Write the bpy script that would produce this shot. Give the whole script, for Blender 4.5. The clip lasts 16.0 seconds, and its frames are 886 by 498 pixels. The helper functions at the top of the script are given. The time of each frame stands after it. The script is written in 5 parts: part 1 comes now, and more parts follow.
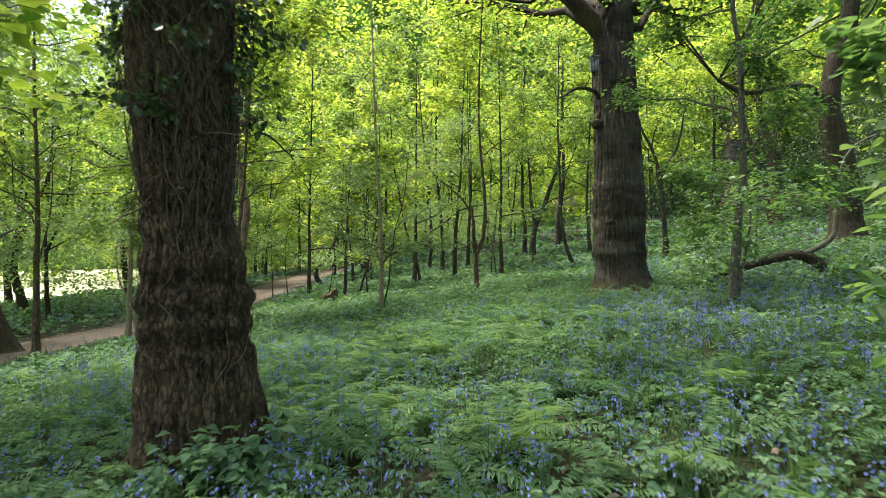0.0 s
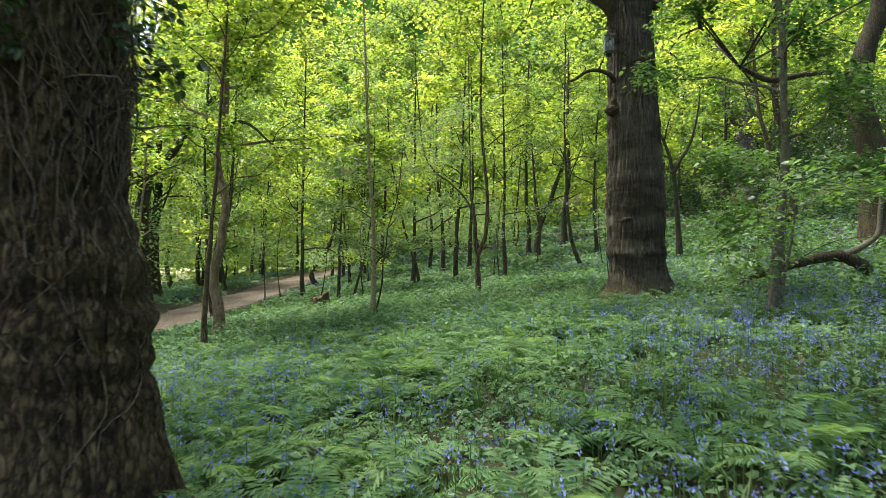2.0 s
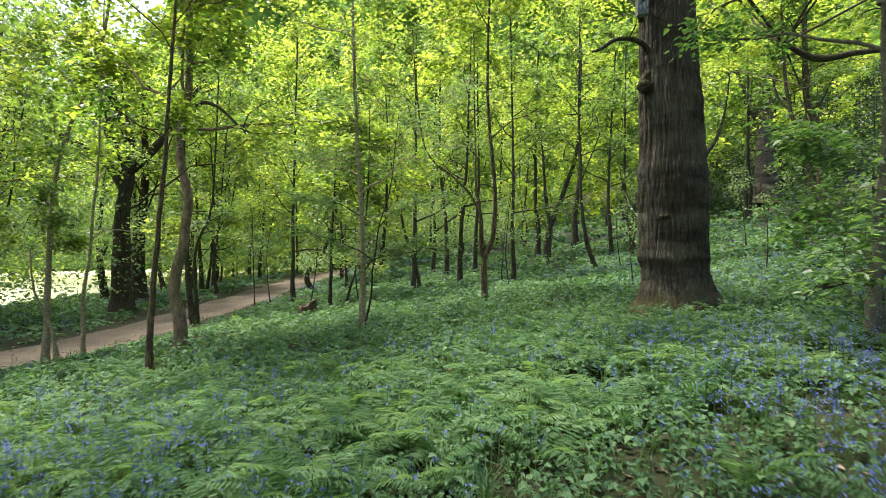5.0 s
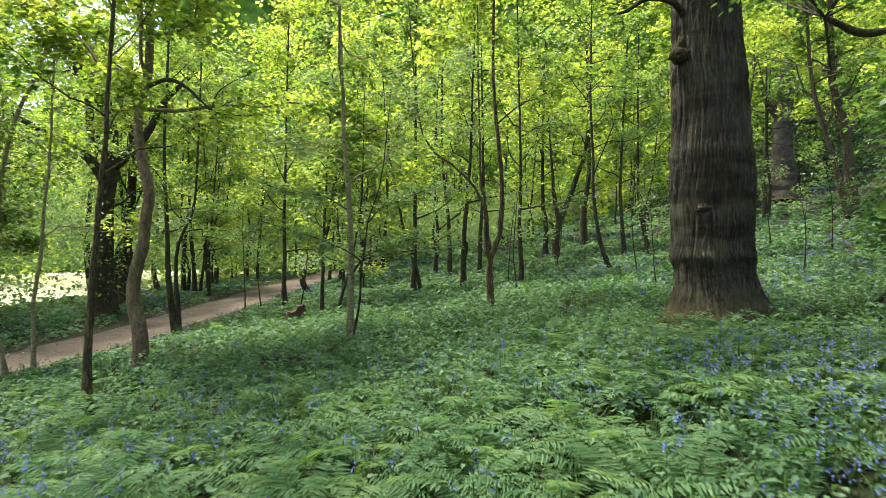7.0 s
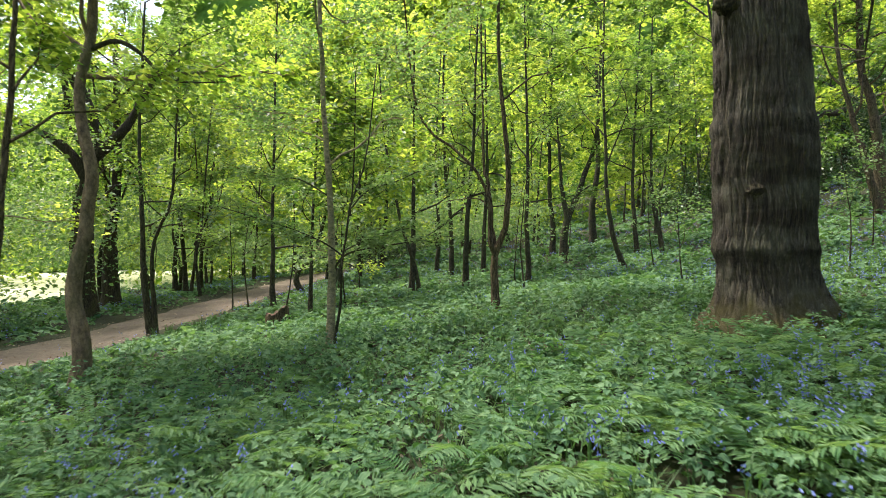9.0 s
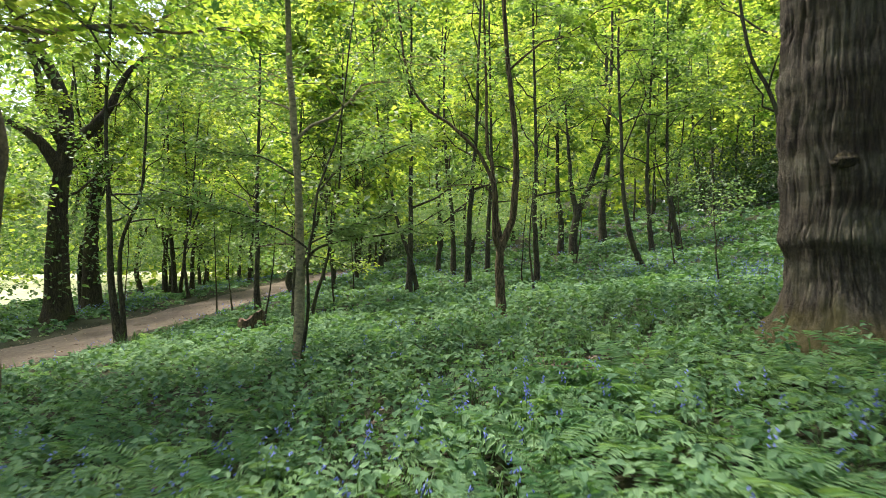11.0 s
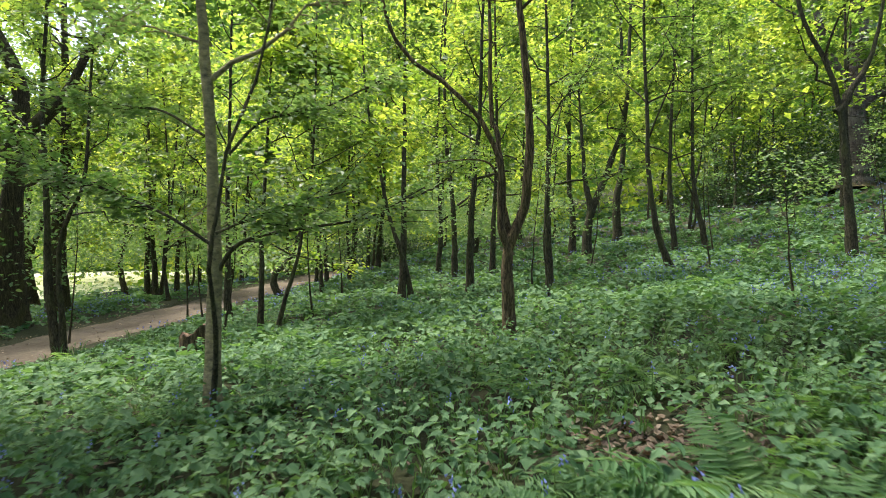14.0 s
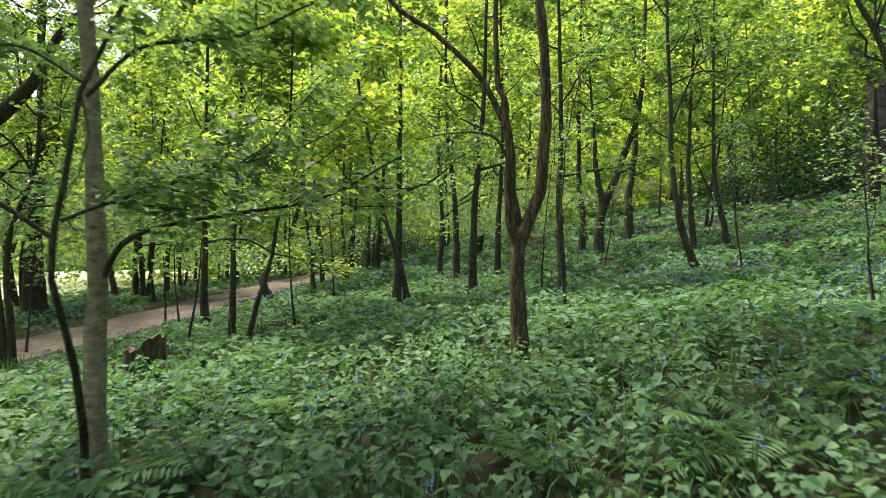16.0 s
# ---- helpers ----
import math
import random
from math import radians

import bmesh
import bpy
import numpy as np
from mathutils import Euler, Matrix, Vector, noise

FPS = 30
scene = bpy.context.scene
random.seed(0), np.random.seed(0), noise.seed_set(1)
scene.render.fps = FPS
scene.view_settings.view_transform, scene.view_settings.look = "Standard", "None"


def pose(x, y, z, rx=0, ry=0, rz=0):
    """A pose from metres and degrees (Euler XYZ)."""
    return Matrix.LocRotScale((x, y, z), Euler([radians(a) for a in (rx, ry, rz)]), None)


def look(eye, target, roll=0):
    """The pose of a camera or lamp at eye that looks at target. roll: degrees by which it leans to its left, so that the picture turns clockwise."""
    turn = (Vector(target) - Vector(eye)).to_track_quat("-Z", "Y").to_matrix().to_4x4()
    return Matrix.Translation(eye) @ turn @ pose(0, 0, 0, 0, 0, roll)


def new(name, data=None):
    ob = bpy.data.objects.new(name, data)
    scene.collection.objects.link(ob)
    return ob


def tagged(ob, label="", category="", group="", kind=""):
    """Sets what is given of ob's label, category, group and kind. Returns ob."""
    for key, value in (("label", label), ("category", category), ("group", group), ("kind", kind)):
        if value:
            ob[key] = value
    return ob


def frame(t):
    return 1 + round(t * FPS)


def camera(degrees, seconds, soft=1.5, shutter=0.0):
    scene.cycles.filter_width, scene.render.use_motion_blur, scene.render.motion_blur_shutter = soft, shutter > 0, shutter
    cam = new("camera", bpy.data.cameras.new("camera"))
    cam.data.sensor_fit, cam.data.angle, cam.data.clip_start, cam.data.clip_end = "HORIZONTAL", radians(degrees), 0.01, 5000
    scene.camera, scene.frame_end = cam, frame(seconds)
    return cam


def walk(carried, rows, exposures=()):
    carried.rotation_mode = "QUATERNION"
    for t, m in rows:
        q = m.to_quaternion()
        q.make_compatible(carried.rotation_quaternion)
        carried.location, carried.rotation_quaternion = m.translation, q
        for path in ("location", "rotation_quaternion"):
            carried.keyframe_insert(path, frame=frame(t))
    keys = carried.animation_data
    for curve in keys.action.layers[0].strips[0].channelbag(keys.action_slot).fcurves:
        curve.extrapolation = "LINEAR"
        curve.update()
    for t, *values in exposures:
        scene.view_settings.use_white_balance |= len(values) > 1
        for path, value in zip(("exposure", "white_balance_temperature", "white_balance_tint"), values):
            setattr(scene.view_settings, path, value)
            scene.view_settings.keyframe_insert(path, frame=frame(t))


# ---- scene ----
cam = camera(72.0, 16.0, soft=0.5, shutter=0.8)
EXPOSURE = 1.80
METRES, EYE, TILT, LEAN, TURN = 12.0, 1.6, 0.0, 0.0, 0.0
ROWS = [
    (0.0, 0.0, 0.0, 0.0, 0.0, 0.0, -0.0),
    (0.5, 0.0019, 0.0281, -0.0003, 0.08, -0.01, -0.01),
    (1.0, 0.0036, 0.0564, 0.0001, 0.13, 0.0, 0.03),
    (1.5, 0.0059, 0.084, 0.0004, 0.19, -0.02, -0.01),
    (2.0, 0.0083, 0.1114, 0.0001, 0.25, -0.01, -0.02),
    (2.5, 0.0102, 0.1382, 0.0002, 0.33, 0.01, -0.04),
    (3.0, 0.0114, 0.1648, 0.0008, 0.41, 0.02, -0.06),
    (3.5, 0.0125, 0.1917, 0.0023, 0.5, 0.03, -0.03),
    (4.0, 0.0136, 0.219, 0.0044, 0.59, 0.03, -0.07),
    (6.5, 0.02, 0.376, 0.0032, 1.14, 0.04, 0.09),
    (7.0, 0.0211, 0.4076, 0.0023, 1.23, 0.05, 0.1),
    (7.5, 0.0223, 0.4395, 0.0009, 1.32, 0.07, 0.1),
    (8.0, 0.024, 0.4714, -0.0021, 1.42, 0.08, 0.1),
    (8.5, 0.0259, 0.5039, -0.0053, 1.52, 0.09, 0.1),
    (9.0, 0.0273, 0.5364, -0.0073, 1.61, 0.09, 0.1),
    (11.5, 0.0358, 0.7089, -0.0162, 2.14, 0.23, 0.14),
    (12.0, 0.0374, 0.741, -0.0152, 2.24, 0.21, 0.13),
    (12.5, 0.0391, 0.7734, -0.0147, 2.33, 0.19, 0.11),
    (13.0, 0.0405, 0.8058, -0.0157, 2.4, 0.18, 0.07),
    (13.5, 0.0419, 0.838, -0.0164, 2.47, 0.17, 0.08),
    (14.0, 0.0431, 0.8699, -0.0172, 2.56, 0.17, 0.06),
    (14.5, 0.0438, 0.9022, -0.018, 2.65, 0.16, 0.05),
    (15.0, 0.0446, 0.9341, -0.0178, 2.77, 0.13, 0.06),
    (15.5, 0.046, 0.9667, -0.0184, 2.9, 0.12, 0.07),
    (16.0, 0.0467, 0.9979, -0.0177, 2.99, 0.08, -0.0),
]
walk(cam, [(t, pose(0, 0, EYE, TILT, LEAN, TURN) @ pose(METRES * x, METRES * y, METRES * z, 90 + pitch, roll, yaw)) for t, x, y, z, yaw, pitch, roll in ROWS],
     exposures=[(0.0, EXPOSURE), (16.0, EXPOSURE)])

# ---- world and light ----
world = bpy.data.worlds.new("overcast_sky")
scene.world = world
world.use_nodes = True
wn = world.node_tree
sky = wn.nodes.new("ShaderNodeTexSky")
sky.sky_type = "NISHITA"
sky.sun_disc = False
sky.sun_elevation, sky.sun_rotation = radians(69), radians(-59)
sky.air_density, sky.dust_density, sky.ozone_density = 1.0, 4.0, 1.0
wn.links.new(sky.outputs[0], wn.nodes["Background"].inputs[0])
wn.nodes["Background"].inputs[1].default_value = 0.14
sun = new("sun", bpy.data.lights.new("sun", "SUN"))
sun.data.energy, sun.data.angle, sun.data.color = 2.3, radians(7), (1.0, 0.95, 0.86)
sun.matrix_world = look((-20, 24, 60), (0, 12, 0))

# ---- materials ----
def ramp_node(nt, stops):
    r = nt.nodes.new("ShaderNodeValToRGB")
    while len(r.color_ramp.elements) < len(stops):
        r.color_ramp.elements.new(0.5)
    for e, (p, c) in zip(r.color_ramp.elements, stops):
        e.position, e.color = p, (*c, 1)
    return r


def fresh(name):
    m = bpy.data.materials.new(name)
    m.use_nodes = True
    return m, m.node_tree, m.node_tree.nodes["Principled BSDF"]


def leaf_material(name, stops, through_stops, share=0.45, rough=0.5, spec=0.4, patch=0.35, clump=2.2):
    """A leaf that reflects one green and lets another through; every leaf has its own tone, and the tones drift over the metres."""
    m, nt, b = fresh(name)
    geo = nt.nodes.new("ShaderNodeNewGeometry")
    tc = nt.nodes.new("ShaderNodeTexCoord")
    big = nt.nodes.new("ShaderNodeTexNoise")
    big.inputs["Scale"].default_value = patch
    big.inputs["Detail"].default_value = 3
    nt.links.new(tc.outputs["Object"], big.inputs["Vector"])
    mix = nt.nodes.new("ShaderNodeMath")
    mix.operation = "MULTIPLY_ADD"
    mix.inputs[1].default_value = 0.6
    nt.links.new(geo.outputs["Random Per Island"], mix.inputs[0])
    sub = nt.nodes.new("ShaderNodeMath")
    sub.operation = "MULTIPLY_ADD"
    sub.inputs[1].default_value, sub.inputs[2].default_value = 1.3, -0.45
    nt.links.new(big.outputs["Fac"], sub.inputs[0])
    mid = nt.nodes.new("ShaderNodeTexNoise")
    mid.inputs["Scale"].default_value, mid.inputs["Detail"].default_value = clump, 2
    nt.links.new(tc.outputs["Object"], mid.inputs["Vector"])
    spray = nt.nodes.new("ShaderNodeMath")
    spray.operation = "MULTIPLY_ADD"
    spray.inputs[1].default_value = 1.4
    nt.links.new(mid.outputs["Fac"], spray.inputs[0])
    low = nt.nodes.new("ShaderNodeMath")
    low.operation = "SUBTRACT"
    low.inputs[1].default_value = 0.7
    nt.links.new(sub.outputs[0], low.inputs[0])
    nt.links.new(low.outputs[0], spray.inputs[2])
    nt.links.new(spray.outputs[0], mix.inputs[2])
    r1, r2 = ramp_node(nt, stops), ramp_node(nt, through_stops)
    nt.links.new(mix.outputs[0], r1.inputs[0])
    nt.links.new(mix.outputs[0], r2.inputs[0])
    nt.links.new(r1.outputs[0], b.inputs["Base Color"])
    b.inputs["Roughness"].default_value = rough
    b.inputs["Specular IOR Level"].default_value = spec
    fine = nt.nodes.new("ShaderNodeTexNoise")
    fine.inputs["Scale"].default_value = 70
    nt.links.new(tc.outputs["Object"], fine.inputs["Vector"])
    bump = nt.nodes.new("ShaderNodeBump")
    bump.inputs["Strength"].default_value, bump.inputs["Distance"].default_value = 0.35, 0.01
    nt.links.new(fine.outputs["Fac"], bump.inputs["Height"])
    nt.links.new(bump.outputs[0], b.inputs["Normal"])
    tr = nt.nodes.new("ShaderNodeBsdfTranslucent")
    nt.links.new(r2.outputs[0], tr.inputs["Color"])
    ms = nt.nodes.new("ShaderNodeMixShader")
    ms.inputs[0].default_value = share
    nt.links.new(b.outputs[0], ms.inputs[1])
    nt.links.new(tr.outputs[0], ms.inputs[2])
    nt.links.new(ms.outputs[0], nt.nodes["Material Output"].inputs[0])
    return m


def bark_material(name, dark, light, moss, grain=14.0, stretch=0.18, bump=0.6, moss_amount=0.35, rough=0.9, foot=None, crack_depth=0.95, stain=None):
    m, nt, b = fresh(name)
    tc = nt.nodes.new("ShaderNodeTexCoord")
    mp = nt.nodes.new("ShaderNodeMapping")
    mp.inputs["Scale"].default_value = (1, 1, stretch)
    nt.links.new(tc.outputs["Object"], mp.inputs["Vector"])
    n1 = nt.nodes.new("ShaderNodeTexNoise")
    n1.inputs["Scale"].default_value, n1.inputs["Detail"].default_value, n1.inputs["Roughness"].default_value = grain, 8, 0.7
    nt.links.new(mp.outputs[0], n1.inputs["Vector"])
    vor = nt.nodes.new("ShaderNodeTexVoronoi")
    vor.feature = "DISTANCE_TO_EDGE"
    vor.inputs["Scale"].default_value = grain * 1.6
    bend = nt.nodes.new("ShaderNodeVectorMath")
    bend.operation = "MULTIPLY_ADD"
    bend.inputs[1].default_value = (0.11, 0.11, 0.05)
    nt.links.new(n1.outputs["Color"], bend.inputs[0])
    nt.links.new(mp.outputs[0], bend.inputs[2])
    nt.links.new(bend.outputs[0], vor.inputs["Vector"])
    r = ramp_node(nt, [(0.3, dark), (0.62, light), (0.8, tuple(min(1, c * 1.2) for c in light))])
    nt.links.new(n1.outputs["Fac"], r.inputs[0])
    crack = ramp_node(nt, [(0.0, (0.22, 0.22, 0.22)), (0.2, (1, 1, 1))])
    nt.links.new(vor.outputs["Distance"], crack.inputs[0])
    mul = nt.nodes.new("ShaderNodeMix")
    mul.data_type, mul.blend_type = "RGBA", "MULTIPLY"
    mul.inputs[0].default_value = crack_depth
    nt.links.new(r.outputs[0], mul.inputs[6])
    nt.links.new(crack.outputs[0], mul.inputs[7])
    n2 = nt.nodes.new("ShaderNodeTexNoise")
    n2.inputs["Scale"].default_value, n2.inputs["Detail"].default_value = 1.9, 6
    nt.links.new(tc.outputs["Object"], n2.inputs["Vector"])
    mr = ramp_node(nt, [(0.47, (0, 0, 0)), (0.68, (moss_amount, moss_amount, moss_amount))])
    nt.links.new(n2.outputs["Fac"], mr.inputs[0])
    mm = nt.nodes.new("ShaderNodeMix")
    mm.data_type = "RGBA"
    nt.links.new(mr.outputs[0], mm.inputs[0])
    nt.links.new(mul.outputs[2], mm.inputs[6])
    mm.inputs[7].default_value = (*moss, 1)
    tone = mm.outputs[2]
    if stain:
        # dark weathered rings and patches where the outer bark has gone
        sm = nt.nodes.new("ShaderNodeMapping")
        sm.inputs["Scale"].default_value = (0.45, 0.45, 1.5)
        nt.links.new(tc.outputs["Object"], sm.inputs["Vector"])
        sn = nt.nodes.new("ShaderNodeTexNoise")
        sn.inputs["Scale"].default_value, sn.inputs["Detail"].default_value, sn.inputs["Roughness"].default_value = 1.7, 7, 0.62
        nt.links.new(sm.outputs[0], sn.inputs["Vector"])
        sr = ramp_node(nt, [(0.47, (0, 0, 0)), (0.58, (stain[1],) * 3)])
        nt.links.new(sn.outputs["Fac"], sr.inputs[0])
        st = nt.nodes.new("ShaderNodeMix")
        st.data_type, st.blend_type = "RGBA", "MULTIPLY"
        nt.links.new(sr.outputs[0], st.inputs[0])
        nt.links.new(tone, st.inputs[6])
        st.inputs[7].default_value = (*stain[0], 1)
        tone = st.outputs[2]
    if foot:
        # algae and moss that creep up from the foot of the trunk
        sep = nt.nodes.new("ShaderNodeSeparateXYZ")
        nt.links.new(tc.outputs["Object"], sep.inputs[0])
        n3 = nt.nodes.new("ShaderNodeTexNoise")
        n3.inputs["Scale"].default_value, n3.inputs["Detail"].default_value = 4.0, 7
        nt.links.new(tc.outputs["Object"], n3.inputs["Vector"])
        lift = nt.nodes.new("ShaderNodeMath")
        lift.operation = "MULTIPLY_ADD"
        lift.inputs[1].default_value = -1.0 / foot[1]
        nt.links.new(sep.outputs["Z"], lift.inputs[0])
        grow = nt.nodes.new("ShaderNodeMath")
        grow.operation = "MULTIPLY"
        grow.inputs[1].default_value = 2.0
        nt.links.new(n3.outputs["Fac"], grow.inputs[0])
        nt.links.new(grow.outputs[0], lift.inputs[2])
        fr = ramp_node(nt, [(0.15, (0, 0, 0)), (0.75, (0.75, 0.75, 0.75))])
        nt.links.new(lift.outputs[0], fr.inputs[0])
        fm = nt.nodes.new("ShaderNodeMix")
        fm.data_type = "RGBA"
        nt.links.new(fr.outputs[0], fm.inputs[0])
        nt.links.new(tone, fm.inputs[6])
        fm.inputs[7].default_value = (*foot[0], 1)
        tone = fm.outputs[2]
    nt.links.new(tone, b.inputs["Base Color"])
    b.inputs["Roughness"].default_value = rough
    b.inputs["Specular IOR Level"].default_value = 0.25
    add = nt.nodes.new("ShaderNodeMath")
    add.operation = "MULTIPLY_ADD"
    add.inputs[1].default_value = 0.5
    nt.links.new(crack.outputs[0], add.inputs[0])
    nt.links.new(n1.outputs["Fac"], add.inputs[2])
    bp = nt.nodes.new("ShaderNodeBump")
    bp.inputs["Strength"].default_value, bp.inputs["Distance"].default_value = bump, 0.03
    nt.links.new(add.outputs[0], bp.inputs["Height"])
    nt.links.new(bp.outputs[0], b.inputs["Normal"])
    return m


def soil_material(name, stops, scale=9.0, bump=0.6):
    m, nt, b = fresh(name)
    tc = nt.nodes.new("ShaderNodeTexCoord")
    n1 = nt.nodes.new("ShaderNodeTexNoise")
    n1.inputs["Scale"].default_value, n1.inputs["Detail"].default_value, n1.inputs["Roughness"].default_value = scale, 9, 0.75
    n2 = nt.nodes.new("ShaderNodeTexNoise")
    n2.inputs["Scale"].default_value, n2.inputs["Detail"].default_value = 0.5, 4
    nt.links.new(tc.outputs["Object"], n1.inputs["Vector"])
    nt.links.new(tc.outputs["Object"], n2.inputs["Vector"])
    a = nt.nodes.new("ShaderNodeMath")
    a.operation = "MULTIPLY_ADD"
    a.inputs[1].default_value = 0.6
    nt.links.new(n2.outputs["Fac"], a.inputs[0])
    s = nt.nodes.new("ShaderNodeMath")
    s.operation = "MULTIPLY_ADD"
    s.inputs[1].default_value, s.inputs[2].default_value = 0.8, -0.2
    nt.links.new(n1.outputs["Fac"], s.inputs[0])
    nt.links.new(s.outputs[0], a.inputs[2])
    r = ramp_node(nt, stops)
    nt.links.new(a.outputs[0], r.inputs[0])
    nt.links.new(r.outputs[0], b.inputs["Base Color"])
    b.inputs["Roughness"].default_value = 0.95
    b.inputs["Specular IOR Level"].default_value = 0.2
    bp = nt.nodes.new("ShaderNodeBump")
    bp.inputs["Strength"].default_value, bp.inputs["Distance"].default_value = bump, 0.05
    nt.links.new(n1.outputs["Fac"], bp.inputs["Height"])
    nt.links.new(bp.outputs[0], b.inputs["Normal"])
    return m


M_CANOPY = leaf_material("canopy_leaf", [(0.1, (0.030, 0.085, 0.010)), (0.9, (0.11, 0.18, 0.02))], [(0.0, (0.072, 0.185, 0.012)), (0.5, (0.395, 0.545, 0.045)), (1.0, (0.80, 0.84, 0.13))], share=0.56, rough=0.4, spec=0.65)
M_CANOPY2 = leaf_material("deep_canopy_leaf", [(0.1, (0.022, 0.065, 0.015)), (0.9, (0.08, 0.145, 0.03))], [(0.0, (0.052, 0.15, 0.012)), (1.0, (0.42, 0.59, 0.09))], share=0.5, rough=0.4, spec=0.65)
M_SAPLING = leaf_material("sapling_leaf", [(0.1, (0.07, 0.125, 0.045)), (0.9, (0.13, 0.195, 0.08))], [(0.1, (0.16, 0.32, 0.06)), (0.9, (0.34, 0.48, 0.12))], share=0.45, rough=0.45, spec=0.5)
M_DEEP = leaf_material("shaded_spray_leaf", [(0.1, (0.03, 0.075, 0.022)), (0.9, (0.085, 0.15, 0.045))], [(0.1, (0.07, 0.19, 0.025)), (0.9, (0.24, 0.40, 0.07))], share=0.42, rough=0.45, spec=0.4)
M_DARKLEAF = leaf_material("evergreen_leaf", [(0.1, (0.012, 0.035, 0.012)), (0.9, (0.035, 0.075, 0.02))], [(0.1, (0.04, 0.10, 0.02)), (0.9, (0.09, 0.16, 0.03))], share=0.2, rough=0.3)
M_HERB = leaf_material("herb_leaf", [(0.0, (0.026, 0.066, 0.032)), (0.5, (0.086, 0.160, 0.080)), (1.0, (0.165, 0.258, 0.130))], [(0.1, (0.10, 0.24, 0.04)), (0.9, (0.22, 0.38, 0.08))], share=0.28, rough=0.62, spec=0.14)
M_FERN = leaf_material("fern_frond", [(0.1, (0.046, 0.115, 0.045)), (0.9, (0.132, 0.22, 0.10))], [(0.1, (0.16, 0.33, 0.06)), (0.9, (0.30, 0.46, 0.10))], share=0.35, rough=0.6, spec=0.2)
M_GRASS = leaf_material("grass_blade", [(0.1, (0.03, 0.07, 0.024)), (0.9, (0.075, 0.125, 0.045))], [(0.1, (0.08, 0.19, 0.03)), (0.9, (0.17, 0.30, 0.06))], share=0.3, rough=0.5, spec=0.2)
M_BLUE = leaf_material("bluebell_flower", [(0.1, (0.11, 0.14, 0.38)), (0.9, (0.25, 0.295, 0.60))], [(0.1, (0.12, 0.15, 0.44)), (0.9, (0.25, 0.30, 0.68))], share=0.3, rough=0.7, spec=0.1)
M_LITTER = leaf_material("dead_leaf", [(0.1, (0.06, 0.042, 0.03)), (0.6, (0.17, 0.125, 0.09)), (0.95, (0.36, 0.30, 0.23))], [(0.1, (0.1, 0.05, 0.02)), (0.9, (0.25, 0.15, 0.07))], share=0.15, rough=0.8)
M_OAK = bark_material("oak_bark", (0.018, 0.015, 0.010), (0.112, 0.088, 0.048), (0.085, 0.086, 0.022), grain=26, stretch=0.08, bump=1.0, moss_amount=0.45)
M_OAK_FOOT = bark_material("great_oak_bark", (0.034, 0.027, 0.021), (0.185, 0.156, 0.116), (0.19, 0.19, 0.125), grain=32, stretch=0.06, bump=1.0, moss_amount=0.4, foot=((0.095, 0.082, 0.022), 0.52), crack_depth=0.75, stain=((0.48, 0.42, 0.38), 0.85))
M_OAK_IVY = bark_material("oak_bark_dark", (0.024, 0.016, 0.010), (0.195, 0.135, 0.075), (0.11, 0.09, 0.03), grain=17, stretch=0.4, bump=1.0, moss_amount=0.35, crack_depth=0.8, stain=((0.55, 0.50, 0.47), 0.8))
M_VINE = bark_material("dead_vine", (0.05, 0.037, 0.025), (0.22, 0.165, 0.115), (0.1, 0.09, 0.05), grain=40, stretch=0.2, bump=0.3, moss_amount=0.2)
M_BARK = bark_material("slim_bark", (0.020, 0.017, 0.011), (0.092, 0.080, 0.046), (0.06, 0.070, 0.024), grain=18, stretch=0.2, bump=0.5, moss_amount=0.6)
M_PALE = bark_material("pale_bark", (0.07, 0.062, 0.045), (0.36, 0.30, 0.175), (0.11, 0.12, 0.05), grain=16, stretch=1.6, bump=0.3, moss_amount=0.6, crack_depth=0.2)
M_RED = bark_material("brown_bark", (0.048, 0.034, 0.021), (0.185, 0.135, 0.075), (0.09, 0.088, 0.026), grain=20, stretch=0.14, bump=0.7, moss_amount=0.4)
M_GREY = bark_material("grey_bark", (0.040, 0.038, 0.028), (0.135, 0.125, 0.088), (0.10, 0.11, 0.05), grain=16, stretch=0.7, bump=0.4, moss_amount=0.5, crack_depth=0.3)
M_TAN = bark_material("tan_bark", (0.065, 0.047, 0.034), (0.26, 0.185, 0.115), (0.10, 0.11, 0.045), grain=14, stretch=0.5, bump=0.5, moss_amount=0.5, crack_depth=0.35)
M_STUMPWOOD = bark_material("cut_wood", (0.06, 0.038, 0.026), (0.18, 0.115, 0.075), (0.10, 0.065, 0.04), grain=16, stretch=0.6, bump=0.5, moss_amount=0.3)
M_FARWOOD = soil_material("far_foliage", [(0.25, (0.05, 0.11, 0.015)), (0.5, (0.12, 0.23, 0.03)), (0.75, (0.22, 0.36, 0.06))], scale=0.9, bump=0.8)
M_SOIL = soil_material("woodland_soil", [(0.2, (0.012, 0.013, 0.006)), (0.5, (0.024, 0.028, 0.011)), (0.8, (0.05, 0.045, 0.024))])
M_PATH = soil_material("trodden_earth", [(0.25, (0.050, 0.039, 0.028)), (0.55, (0.115, 0.091, 0.068)), (0.8, (0.20, 0.162, 0.125))], scale=7.0, bump=0.4)
# the glare of full sun is put into this pale colour
M_FIELD = soil_material("meadow_sun_glare", [(0.2, (0.30, 0.33, 0.16)), (0.5, (0.46, 0.46, 0.28)), (0.8, (0.62, 0.60, 0.42))], scale=3.0, bump=0.5)
